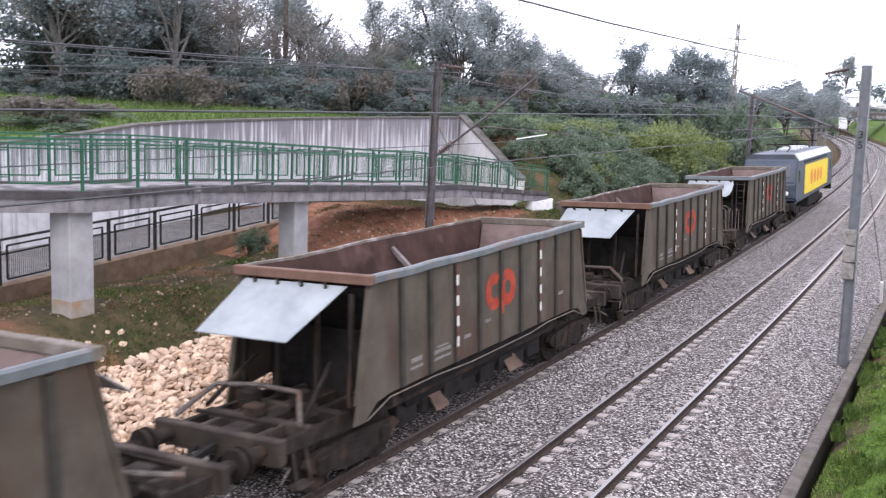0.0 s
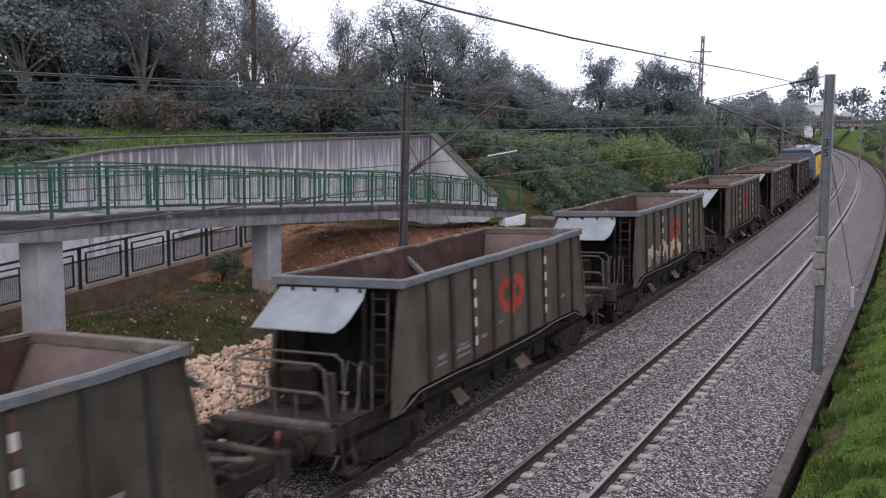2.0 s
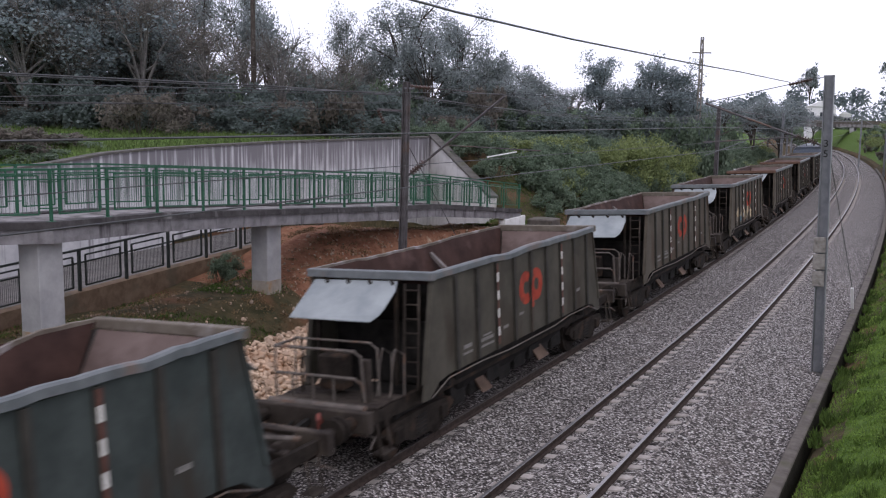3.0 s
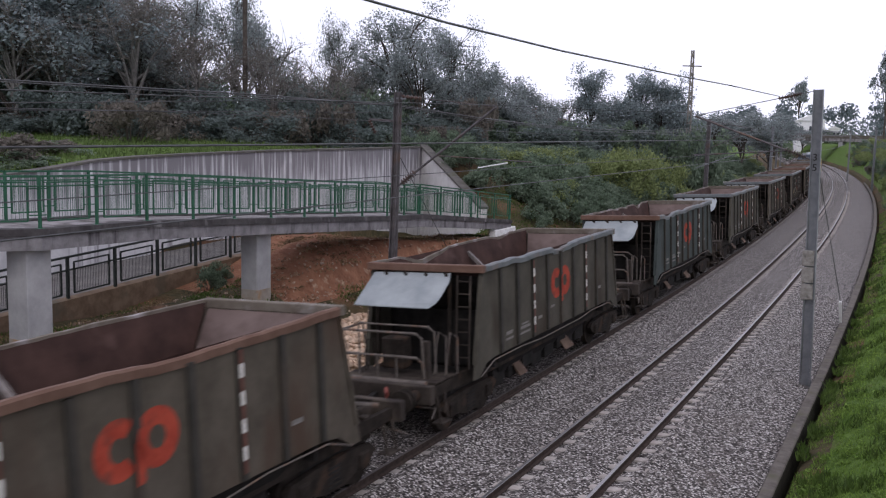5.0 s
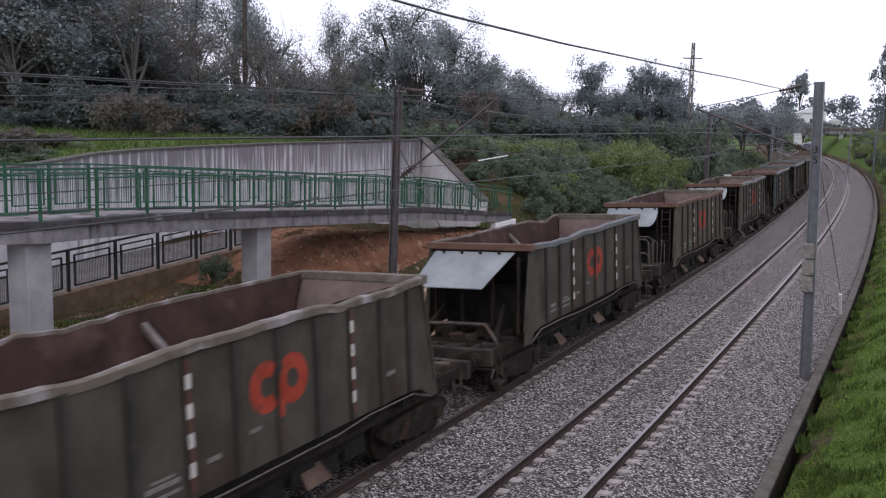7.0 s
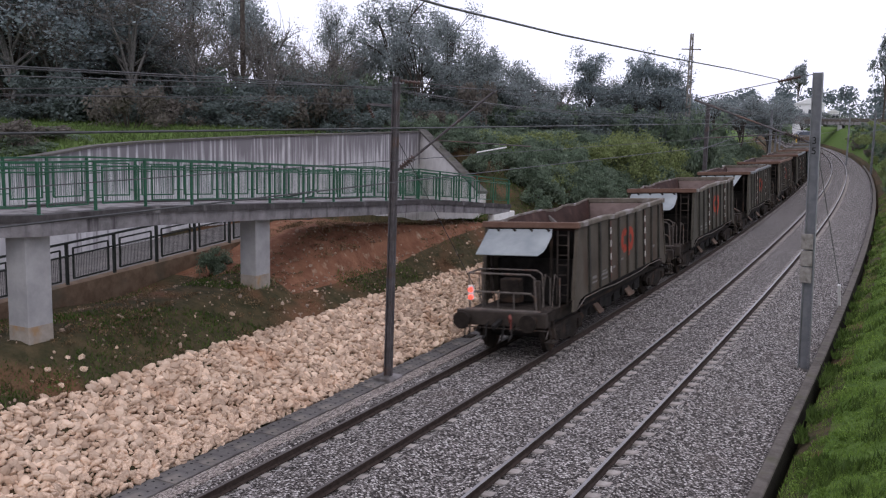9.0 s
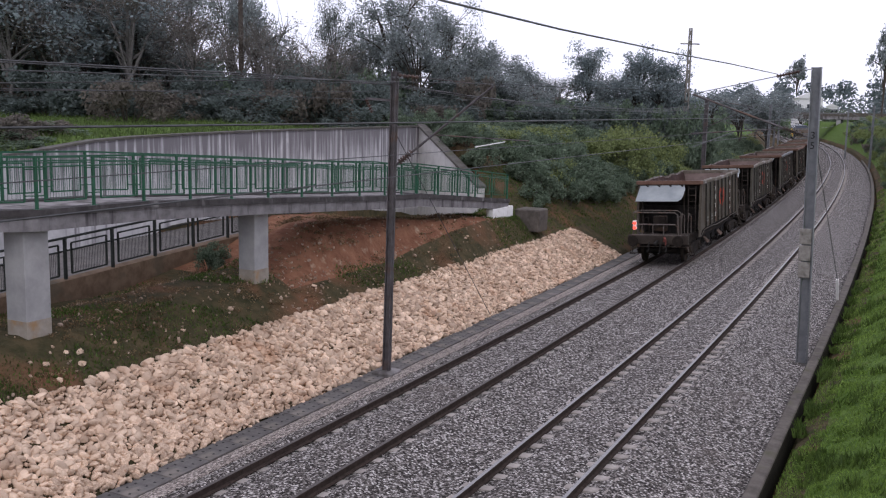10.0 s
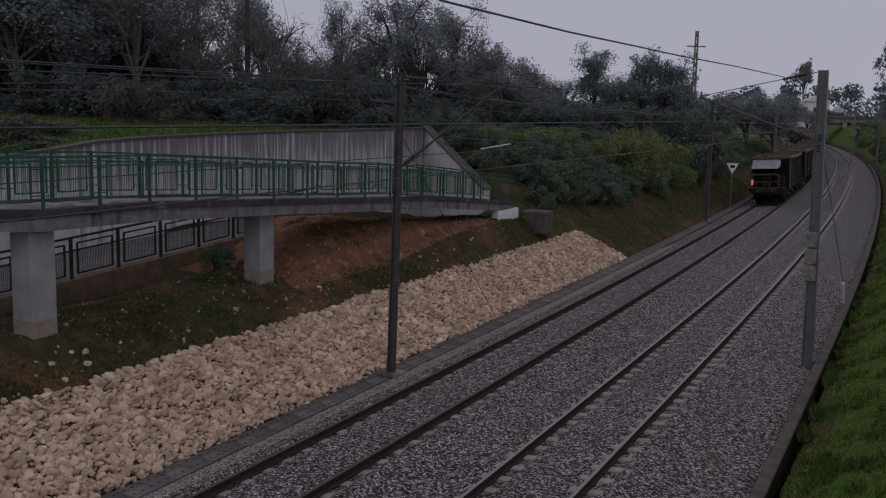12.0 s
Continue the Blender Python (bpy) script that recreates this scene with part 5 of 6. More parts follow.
    bar(bm, (0.12, s * 6.95, 0.9), (0.16, s * 7.3, 0.55), 0.05, sides=6)
    part("coupling", bm, M_DARK, wagon)
    for x in (-0.38, 0.42):
        bm = B()
        tube(bm, [(x, s * 6.88, 0.95), (x + 0.02, s * 7.08, 0.90), (x + 0.05, s * 7.2, 0.66), (x + 0.02, s * 7.36, 0.6)], 0.03, 0.03, 6)
        part("air_hose", bm, M_DARK, wagon)
    for x in (-1.3, 1.3):
        bm = B()
        for dy in (-0.16, 0.16):
            bar(bm, (x, s * 6.35 + dy, 0.95), (x + 0.08 * (1 if x > 0 else -1), s * 6.35 + dy, 0.42), 0.035)
        box(bm, x - 0.12, x + 0.16, s * 6.35 - 0.2, s * 6.35 + 0.2, 0.40, 0.43)
        part("foot_step", bm, M_PLATFORM, wagon)
    bm = B()
    bar(bm, (-1.2, s * 6.62, 0.74), (1.32, s * 6.62, 0.74), 0.035, sides=6)
    bar(bm, (1.32, s * 6.62, 0.74), (1.38, s * 6.9, 0.6), 0.035, sides=6)
    bar(bm, (0.7, s * 5.4, 0.95), (0.2, s * 6.7, 0.7), 0.05)
    part("brake_lever", bm, M_RAILING_DIRTY, wagon)
    bm = B()
    bar(bm, (-0.75, s * 5.75, 0.86), (-0.2, s * 5.75, 0.86), 0.32, sides=14)
    part("air_tank", bm, M_UNDER, wagon)
    bm = B()
    bar(bm, (0.45, s * 6.1, 0.80), (1.0, s * 6.1, 0.80), 0.24, sides=12)
    part("air_tank", bm, M_UNDER, wagon)
    if kind == "ladder":
        bm = B()
        for z, x0, x1 in ((2.12, -1.32, 0.62), (1.62, -1.32, 0.62)):
            tube(bm, [(x0, s * 6.2, 1.15), (x0, s * 6.2, z), (x1, s * 6.2, z), (x1 + 0.12, s * 6.15, z - 0.10), (x1 + 0.14, s * 6.1, 1.15)], 0.03, 0.03, 6)
        for x in (-0.9, -0.4, 0.1):
            bar(bm, (x, s * 6.2, 1.15), (x, s * 6.2, 1.62), 0.035)
        tube(bm, [(-1.32, s * 6.2, 2.12), (-1.32, s * 5.4, 2.12), (-1.32, s * 5.2, 1.15)], 0.028, 0.028, 6)
        part("platform_rail", bm, M_RAILING_DIRTY, wagon)
        bm = B()
        box(bm, -0.45, 0.15, min(s * 5.6, s * 5.95), max(s * 5.6, s * 5.95), 1.3, 1.95, 0.03)
        part("valve_box", bm, M_UNDER, wagon)
        bm = B()
        tube(bm, [(-0.9, s * 5.9, 1.2), (-0.9, s * 5.9, 1.85), (-0.7, s * 5.9, 1.9), (-0.65, s * 5.9, 1.3)], 0.025, 0.025, 5)
        part("brake_pipe", bm, M_UNDER, wagon)
        bm = B()
        for x in (0.92, 1.26):
            bar(bm, (x, s * (RIM + 0.30), 1.15), (x, s * (RIM + 0.10), 3.14), 0.036)
        ladder = part("ladder", bm, M_PLATFORM, wagon)
        for i in range(7):
            bm = B()
            z = 1.4 + i * 0.27
            y = s * (RIM + 0.30 - 0.2 * (z - 1.15) / 2)
            bar(bm, (0.92, y, z), (1.26, y, z), 0.026)
            part("rung", bm, M_PLATFORM, ladder)
    else:
        bm = B()
        for (a, b) in (((-1.2, 5.9, 1.2), (-0.9, 4.9, 1.9)), ((1.0, 5.9, 1.2), (0.8, 4.9, 1.9)), ((-0.9, 6.4, 1.30), (0.9, 6.4, 1.30))):
            bar(bm, (a[0], s * a[1], a[2]), (b[0], s * b[1], b[2]), 0.06)
        part("brace", bm, M_UNDER, wagon)
        for i in range(5):
            bm = B()
            x, y = -0.9 + 0.42 * i, s * (5.2 + 0.35 * (i % 3))
            box(bm, x - 0.16, x + 0.16, y - 0.14, y + 0.14, 1.17, 1.38 + 0.1 * (i % 2), 0.03)
            part("brake_cylinder", bm, M_UNDER, wagon)


def make_wagon(rim_mat, rear_kind, front_kind, graffiti, bent, label, seed, body=M_BODY):
    r = random.Random(seed)
    w = thing("hopper_wagon", label, "railway wagon", "wagons of the train")
    # sides: a leaning-free plate with spreading ends and cut-outs over the bogies
    for s in (-1, 1):
        bm = B()
        outline = [(-RIM, 3.2), (RIM, 3.2), (RIM + 0.42, 1.30), (RIM + 0.50, 0.98), (RIM + 0.22, 0.98), (RIM - 0.15, 1.22), (RIM - 0.6, 1.28),
                   (-RIM + 0.6, 1.28), (-RIM + 0.15, 1.22), (-RIM - 0.22, 0.98), (-RIM - 0.50, 0.98), (-RIM - 0.42, 1.30)]
        prism(bm, outline, s * 1.46, s * 1.50, "x")
        side = part("side_wall", bm, body, w, "grimy grey-green ribbed side wall")
        for i, y in enumerate(RIBS):
            bm = B()
            low = 1.30
            prism(bm, [(y - 0.055, 3.18), (y + 0.055, 3.18), (y + 0.055, low), (y - 0.055, low)], s * 1.50, s * 1.565, "x")
            part("rib", bm, M_RIB, side)
            if i in (2, 6):
                for j in range(9):
                    z = 1.40 + j * 0.195
                    bm = B()
                    box(bm, min(s * 1.566, s * 1.572), max(s * 1.566, s * 1.572), y - 0.042, y + 0.042, z, z + 0.193)
                    part("stripe", bm, M_STRIPE_WHITE if j % 2 else M_STRIPE_RED, side)
        for e in (-1, 1):
            bm = B()
            prism(bm, [(e * RIM, 3.18), (e * (RIM - 0.06), 3.18), (e * (RIM + 0.34), 1.30), (e * (RIM + 0.42), 1.30)], s * 1.42, s * 1.535, "x")
            part("end_flange", bm, body, side)
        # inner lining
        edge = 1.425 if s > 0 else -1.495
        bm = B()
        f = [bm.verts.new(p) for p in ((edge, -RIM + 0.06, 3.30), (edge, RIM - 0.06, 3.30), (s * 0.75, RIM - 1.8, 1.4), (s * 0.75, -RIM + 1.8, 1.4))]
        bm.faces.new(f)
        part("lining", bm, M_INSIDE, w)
    # rim, with dents
    for s in (-1, 1):
        bm = B()
        prev = None
        inner = 1.43 if s > 0 else 1.50
        dents = [(r.uniform(-3.6, 3.6), r.uniform(0.35, 1.0), bent * r.uniform(0.02, 0.065)) for q in range(4)]
        for i in range(37):
            y = -RIM - 0.06 + (2 * RIM + 0.12) * i / 36
            dent = sum(d * math.exp(-((y - c) / q) ** 2) for c, q, d in dents) + bent * 0.010 * r.uniform(-1, 1) if 0 < i < 36 else 0
            ring = [bm.verts.new((s * x - s * dent * 0.6, y, z - dent)) for x, z in ((inner, 3.22), (1.575, 3.22), (1.585, 3.33), (1.55, H_RIM), (inner, H_RIM - 0.01))]
            if prev:
                for j in range(5):
                    bm.faces.new((prev[j], prev[(j + 1) % 5], ring[(j + 1) % 5], ring[j]))
            else:
                bm.faces.new(ring)
            prev = ring
        bm.faces.new(prev[::-1])
        part("side_rim", bm, rim_mat if s > 0 else M_RIM_TAN, w)
    for s in (-1, 1):
        bm = B()
        box(bm, -1.585, 1.585, min(s * (RIM - 0.07), s * (RIM + 0.09)), max(s * (RIM - 0.07), s * (RIM + 0.09)), 3.20, H_RIM + 0.004, 0.015)
        part("end_rim", bm, M_RIM_TAN if s > 0 else M_RIM_RUST if seed % 2 else rim_mat, w)
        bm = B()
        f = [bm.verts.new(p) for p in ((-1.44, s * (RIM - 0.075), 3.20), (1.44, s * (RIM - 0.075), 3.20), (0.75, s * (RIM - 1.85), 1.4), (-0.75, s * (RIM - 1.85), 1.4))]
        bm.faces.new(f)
        part("lining", bm, M_INSIDE_PALE if s > 0 else M_INSIDE, w, "lighter pinkish hopper end" if s > 0 else "")
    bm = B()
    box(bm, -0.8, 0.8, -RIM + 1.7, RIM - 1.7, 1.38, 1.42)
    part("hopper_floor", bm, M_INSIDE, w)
    bm = B()
    bar(bm, (-1.42, 0.2, 3.08), (-0.1, 0.2, 2.0), 0.11, 0.09)
    bar(bm, (1.42, 0.2, 3.08), (0.1, 0.2, 2.0), 0.11, 0.09)
    bar(bm, (0.0, 0.2, 1.4), (0.0, 0.2, 2.05), 0.16, 0.12)
    part("cross_strut", bm, M_STRUT, w, "worn steel strut across the hopper")
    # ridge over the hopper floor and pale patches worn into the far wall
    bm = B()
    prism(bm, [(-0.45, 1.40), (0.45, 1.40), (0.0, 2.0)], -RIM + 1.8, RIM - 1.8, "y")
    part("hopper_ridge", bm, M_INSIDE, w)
    # underframe
    bm = B()
    for s in (-1, 1):
        prism(bm, [(-6.75, 1.12), (-6.75, 0.92), (-5.0, 0.84), (5.0, 0.84), (6.75, 0.92), (6.75, 1.12)], s * 1.12 - 0.06, s * 1.12 + 0.06, "x")
    part("sole_bar", bm, M_UNDER, w)
    bm = B()
    tube(bm, [(1.53, -RIM - 0.2, 1.0), (1.53, -RIM + 0.5, 1.22), (1.53, -2.6, 1.22), (1.53, -1.2, 1.16), (1.53, 1.6, 1.17), (1.53, 2.6, 1.24), (1.53, RIM - 0.5, 1.22), (1.53, RIM + 0.2, 1.0)], 0.016, 0.016, 6)
    part("side_pipe", bm, M_RAILING_DIRTY, w)
    for y, wd in ((-1.9, 0.5), (1.4, 0.7)):
        bm = B()
        prism(bm, [(y - wd, 1.1), (y + wd, 1.1), (y + wd * 0.6, 0.42), (y - wd * 0.6, 0.42)], -1.0, 1.0, "x")
        chute = part("discharge_chute", bm, M_UNDER, w)
        bm = B()
        f = [(1.05, y - wd * 0.4, 0.66), (1.05, y + wd * 0.4, 0.66), (1.28, y + wd * 0.5, 0.40), (1.28, y - wd * 0.5, 0.40)]
        a, b = [bm.verts.new(p) for p in f], [bm.verts.new((p[0] - 0.04, p[1], p[2])) for p in f]
        bm.faces.new(a)
        bm.faces.new(b[::-1])
        for q in range(4):
            bm.faces.new((a[q], b[q], b[(q + 1) % 4], a[(q + 1) % 4]))
        part("chute_flap", bm, M_CHUTE, chute, "dusty brown discharge flap")
    # added dark blocks that stand in for the shade under the hopper
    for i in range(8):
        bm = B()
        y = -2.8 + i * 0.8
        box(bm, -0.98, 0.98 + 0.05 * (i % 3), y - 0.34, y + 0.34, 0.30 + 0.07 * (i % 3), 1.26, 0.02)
        part("shade_block", bm, M_DARK, w)
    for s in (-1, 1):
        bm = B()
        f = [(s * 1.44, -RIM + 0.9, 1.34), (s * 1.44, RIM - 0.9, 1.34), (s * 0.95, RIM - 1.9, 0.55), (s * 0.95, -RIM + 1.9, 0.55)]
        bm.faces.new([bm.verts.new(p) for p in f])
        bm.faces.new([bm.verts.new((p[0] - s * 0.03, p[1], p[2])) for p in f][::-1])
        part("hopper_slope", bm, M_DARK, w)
    for yc in (-4.75, 4.75):
        bogie_parts(w, yc)
    end_fittings(w, -1, rear_kind)
    end_fittings(w, 1, front_kind)
    logo(w)
    # plain bars for the small lettering
    for y, z, wd, h in ((-2.28, 1.60, 0.62, 0.07), (-2.28, 1.48, 0.62, 0.05), (-2.28, 1.70, 0.42, 0.04), (-3.22, 1.62, 0.36, 0.08), (-3.22, 1.50, 0.42, 0.05), (-1.3, 1.66, 0.26, 0.07), (-0.42, 1.80, 0.24, 0.06), (3.4, 1.75, 0.28, 0.08)):
        bm = B()
        box(bm, 1.501, 1.505, y - wd / 2, y + wd / 2, z, z + h)
        part("lettering_bar", bm, M_LETTER, w, "worn pale lettering panel")
    if graffiti:
        g = random.Random(seed + 50)
        for i in range(11):
            bm = B()
            y, z, a = -3.4 + i * 0.42, 1.75 + 0.16 * math.sin(i * 1.7), g.uniform(0.2, 0.34)
            n = 9
            vs = [bm.verts.new((1.5015 + 0.0004 * i, y + math.cos(6.283 * j / n) * a * g.uniform(0.7, 1.25), z + math.sin(6.283 * j / n) * a * g.uniform(0.7, 1.2))) for j in range(n)]
            bm.faces.new(vs)
            part("graffiti", bm, M_GRAFFITI, w, "sprayed ochre graffiti")
        bm = B()
        vs = [bm.verts.new((1.507, -2.2 + math.cos(6.283 * j / 9) * 0.2, 1.55 + math.sin(6.283 * j / 9) * 0.14)) for j in range(9)]
        bm.faces.new(vs)
        part("graffiti", bm, M_BLUE, w, "blue spray patch")
    for ob in w.children_recursive:
        if ob.name.split(".")[0] not in RUNNING_GEAR:
            for v in ob.data.vertices:
                v.co.x *= BODY_WIDTH
    return w


W_PLAIN = make_wagon(M_RIM_BLUE, "plain", "ladder", False, 0.4, "grimy grey hopper wagon with pale hood and open end frame", 1)
W_TAN = make_wagon(M_RIM_TAN, "ladder", "plain", False, 1.6, "grimy slate-green hopper wagon with dented tan rim and end ladder", 7, M_BODY_GREEN)
W_BLUE = make_wagon(M_RIM_BLUE, "ladder", "plain", False, 0.5, "grimy brownish hopper wagon with bluish rim and end ladder", 2)
W_SLATE = make_wagon(M_RIM_BLUE, "ladder", "plain", False, 0.6, "slate-green hopper wagon with bluish rim and end ladder", 12, M_BODY_GREEN)
W_DENTED = make_wagon(M_RIM_BLUE, "ladder", "plain", False, 1.7, "slate-green hopper wagon with badly dented bluish rim", 13, M_BODY_GREEN)
W_RUST = make_wagon(M_RIM_RUST, "ladder", "plain", False, 0.8, "grimy brown hopper wagon with rusty rim and end ladder", 3)
W_HOODED = make_wagon(M_RIM_BLUE, "plain", "ladder", False, 0.9, "slate-green hopper wagon with pale hood and open end frame", 15, M_BODY_GREEN)
W_GRAF = make_wagon(M_RIM_BLUE, "ladder", "plain", True, 0.3, "grimy grey hopper wagon with ochre graffiti and end ladder", 4)
W_TAIL = make_wagon(M_RIM_TAN, "ladder", "plain", False, 1.0, "last hopper wagon with red tail lamp on its platform", 5)
bm = B()
box(bm, -1.19, -1.03, -6.30, -6.235, 1.40, 1.80, 0.02)
lamp = part("tail_lamp", bm, M_WHITE, W_TAIL, "white tail lamp with red lenses")
for z in (1.48, 1.68):
    bm = B()
    bar(bm, (-1.11, -6.32, z), (-1.11, -6.302, z), 0.13, sides=12)
    part("lens", bm, M_TAIL, lamp, "glowing red lens")


def make_loco():
    w = thing("locomotive", "grey electric locomotive with a yellow side panel and lowered pantographs", "locomotive")
    half, y0, y1 = 1.45, -9.4, 9.4
    bm = B()
    prism(bm, [(y0 + 0.5, 1.15), (y1 - 0.5, 1.15), (y1, 1.4), (y1, 2.3), (y1 - 0.9, 3.6), (y0 + 0.9, 3.6), (y0, 2.3), (y0, 1.4)], -half, half, "x")
    bmesh.ops.bevel(bm, geom=list(bm.edges), offset=0.10, segments=2, affect="EDGES")
    part("body", bm, M_LOCO, w)
    bm = B()
    prism(bm, [(-1.42, 3.45), (1.42, 3.45), (1.15, 3.85), (-1.15, 3.85)], y0 + 1.0, y1 - 1.0, "y")
    part("roof", bm, M_LOCO, w)
    for s in (-1, 1):
        bm = B()
        f = [bm.verts.new(p) for p in ((s * 1.44, y0 + 1.1, 3.50), (s * 1.44, y1 - 1.1, 3.50), (s * 1.17, y1 - 1.3, 3.87), (s * 1.17, y0 + 1.3, 3.87))]
        bm.faces.new(f)
        part("roof_fascia", bm, M_LOCO_LIGHT, w, "pale grey sloping roof edge")
        for i in range(7):
            bm = B()
            y = -5.4 + i * 1.8
            q = [(s * 1.405, y - 0.7, 3.56), (s * 1.405, y + 0.7, 3.56), (s * 1.225, y + 0.7, 3.81), (s * 1.225, y - 0.7, 3.81)]
            bm.faces.new([bm.verts.new((a + s * 0.008, b, c + 0.006)) for a, b, c in q])
            part("roof_window", bm, M_GLASS, w)
    for s in (-1, 1):
        bm = B()
        box(bm, min(s * 1.452, s * 1.458), max(s * 1.452, s * 1.458), -5.8, 6.2, 1.45, 3.15, 0.0)
        part("side_panel", bm, M_YELLOW, w, "bright yellow side panel")
        bm = B()
        for cy in (-2.6, -1.0, 0.6, 2.2):
            bar(bm, (s * 1.459, cy, 2.3), (s * 1.463, cy, 2.3), 1.2, 0.9, sides=16)
        part("emblem", bm, M_ORANGE, w, "orange rounded emblem")
        bm = B()
        for i in range(10):
            y = -6 + i * 1.2
            box(bm, min(s * 1.452, s * 1.462), max(s * 1.452, s * 1.462), y - 0.4, y + 0.4, 3.27, 3.42)
        part("vent_grille", bm, M_DARK, w)
        for e in (-1, 1):
            bm = B()
            box(bm, min(s * 1.452, s * 1.458), max(s * 1.452, s * 1.458), e * 8.2 - 0.3, e * 8.2 + 0.3, 2.3, 2.95)
            part("side_window", bm, M_GLASS, w)
    for e in (-1, 1):
        for x in (-0.62, 0.62):
            bm = B()
            q = [(x - 0.5, e * 9.22, 2.62), (x + 0.5, e * 9.22, 2.62), (x + 0.46, e * 8.76, 3.28), (x - 0.46, e * 8.76, 3.28)]
            bm.faces.new([bm.verts.new(v) for v in q])
            part("windscreen", bm, M_GLASS, w)
        for x in (-0.95, 0.95):
            bm = B()
            bar(bm, (x, e * 9.40, 1.75), (x, e * 9.44, 1.75), 0.24, sides=12)
            part("headlight", bm, M_WHITE, w)
        bm = B()
        box(bm, -1.42, 1.42, min(e * 9.0, e * 9.5), max(e * 9.0, e * 9.5), 0.8, 1.2, 0.03)
        part("headstock", bm, M_DARK, w)
        for x in (-0.92, 0.92):
            bm = B()
            bar(bm, (x, e * 9.5, 1.05), (x, e * 9.9, 1.05), 0.42, sides=12)
            part("buffer", bm, M_DARK, w)
        bm = B()
        yp = e * 5.2
        for x in (-0.35, 0.35):
            bar(bm, (x, yp, 3.9), (x, yp - e * 1.3, 4.12), 0.05)
            bar(bm, (x, yp - e * 1.3, 4.12), (x, yp + e * 0.3, 4.3), 0.04)
        bar(bm, (-0.8, yp + e * 0.3, 4.32), (0.8, yp + e * 0.3, 4.32), 0.06)
        part("pantograph", bm, M_UNDER, w, "folded dark pantograph")
    for i in range(5):
        bm = B()
        box(bm, -0.5, 0.5, -3 + i * 1.4, -2.2 + i * 1.4, 3.84, 4.02 + 0.06 * (i % 2), 0.04)
        part("roof_box", bm, M_LOCO_LIGHT, w)
    bm = B()
    box(bm, -1.3, 1.3, -2.5, 2.5, 0.45, 1.15, 0.05)
    part("equipment_case", bm, M_DARK, w)
    for yc in (-5.6, 5.6):
        bogie_parts(w, yc)
    return w


LOCO = make_loco()
W_BENT = make_wagon(M_RIM_BLUE, "ladder", "plain", False, 1.6, "blue-green hopper wagon with dented bluish rim", 9, M_BODY_TEAL)
CONSIST = {-2: copy_thing(W_BLUE, Matrix()), -1: copy_thing(W_PLAIN, Matrix()), 0: W_PLAIN, 1: W_GRAF, 2: W_BLUE, 3: W_SLATE,
           4: W_BENT, 5: W_DENTED, 6: W_RUST, 7: W_HOODED, 8: W_TAN, 9: W_TAIL}

# ---- distance ----
# lattice-like concrete utility pole on the hill
x, y = by_bearing(px_bearing(1206), 78)
pole = thing("utility_pole", "tall slotted concrete utility pole with small crossarm", "utility pole", "", pose(x, y, 0, 0, 0, 30))
for s in (-1, 1):
    bm = B()
    prism(bm, [(s * 0.17 - 0.05, 3), (s * 0.17 + 0.05, 3), (s * 0.08 + 0.04, 12.8), (s * 0.08 - 0.04, 12.8)], -0.09, 0.09, "y")
    part("leg", bm, M_BOX_OLD, pole)
for i in range(13):
    bm = B()
    z = 3.4 + i * 0.74
    box(bm, -0.15 + 0.005 * i, 0.15 - 0.005 * i, -0.06, 0.06, z, z + 0.3)
    part("web_block", bm, M_BOX_OLD, pole)
bm = B()
bar(bm, (-0.75, 0, 11.6), (0.75, 0, 11.6), 0.09)
part("crossarm", bm, M_CONCRETE, pole)
# second plain pole among the trees
x, y = by_bearing(px_bearing(428), 54)
pole = thing("wooden_pole", "dark wooden pole among the trees", "utility pole", "", pose(x, y, 0))
bm = B()
tube(bm, [(0, 0, 4), (0, 0, 13.5)], 0.16, 0.12, 8)
part("shaft", bm, M_BARK, pole)


def house(x, y, z, w, d, h, ridge, turn, mat, label):
    ob = thing("house", label, "house", "", pose(x, y, z, 0, 0, turn))
    bm = B()
    box(bm, -w / 2, w / 2, -d / 2, d / 2, -3, h)
    part("wall", bm, mat, ob)
    bm = B()
    prism(bm, [(-w / 2 - 0.4, h), (w / 2 + 0.4, h), (0, h + ridge)], -d / 2 - 0.4, d / 2 + 0.4, "y")
    part("roof", bm, M_ROOF if mat is not M_HOUSE else M_HOUSE, ob)
    for i in range(3):
        bm = B()
        xw = -w / 3 + i * w / 3
        box(bm, xw - 0.5, xw + 0.5, -d / 2 - 0.03, -d / 2 + 0.03, h * 0.35, h * 0.75)
        part("window", bm, M_GLASS, ob)
    return ob


x, y = by_bearing(px_bearing(1417), 332)
house(x, y, ground_z(x, y), 8.4, 9, 11.3 - ground_z(x, y), 1.9, 12, M_HOUSE, "distant white gabled house on the hill")
x, y = by_bearing(px_bearing(1460), 336)
house(x, y, ground_z(x, y), 3.2, 6, 9.0 - ground_z(x, y), 0.8, 8, M_HOUSE, "distant low white annex house")
x, y = by_bearing(px_bearing(928), 84)
house(x, y, 5.2, 5, 5, 2.0, 1.0, 30, M_CONCRETE, "small grey farm house with clay roof behind trees")

# catenary portal and the road bridge beyond
portal = thing("catenary_portal", "grey steel catenary portal spanning both tracks far along", "catenary portal")
yp = 150.0
xp = TRACK_X + shift(yp)
for dx in (-4.4, 5.0):
    bm = B()
    bar(bm, (xp + dx, yp, -0.5), (xp + dx, yp, 7.4), 0.22)
    part("portal_post", bm, M_GALV, portal)
for z in (6.55, 7.15):
    bm = B()
    bar(bm, (xp - 4.4, yp, z), (xp + 5.0, yp, z), 0.10)
    part("portal_chord", bm, M_GALV, portal)
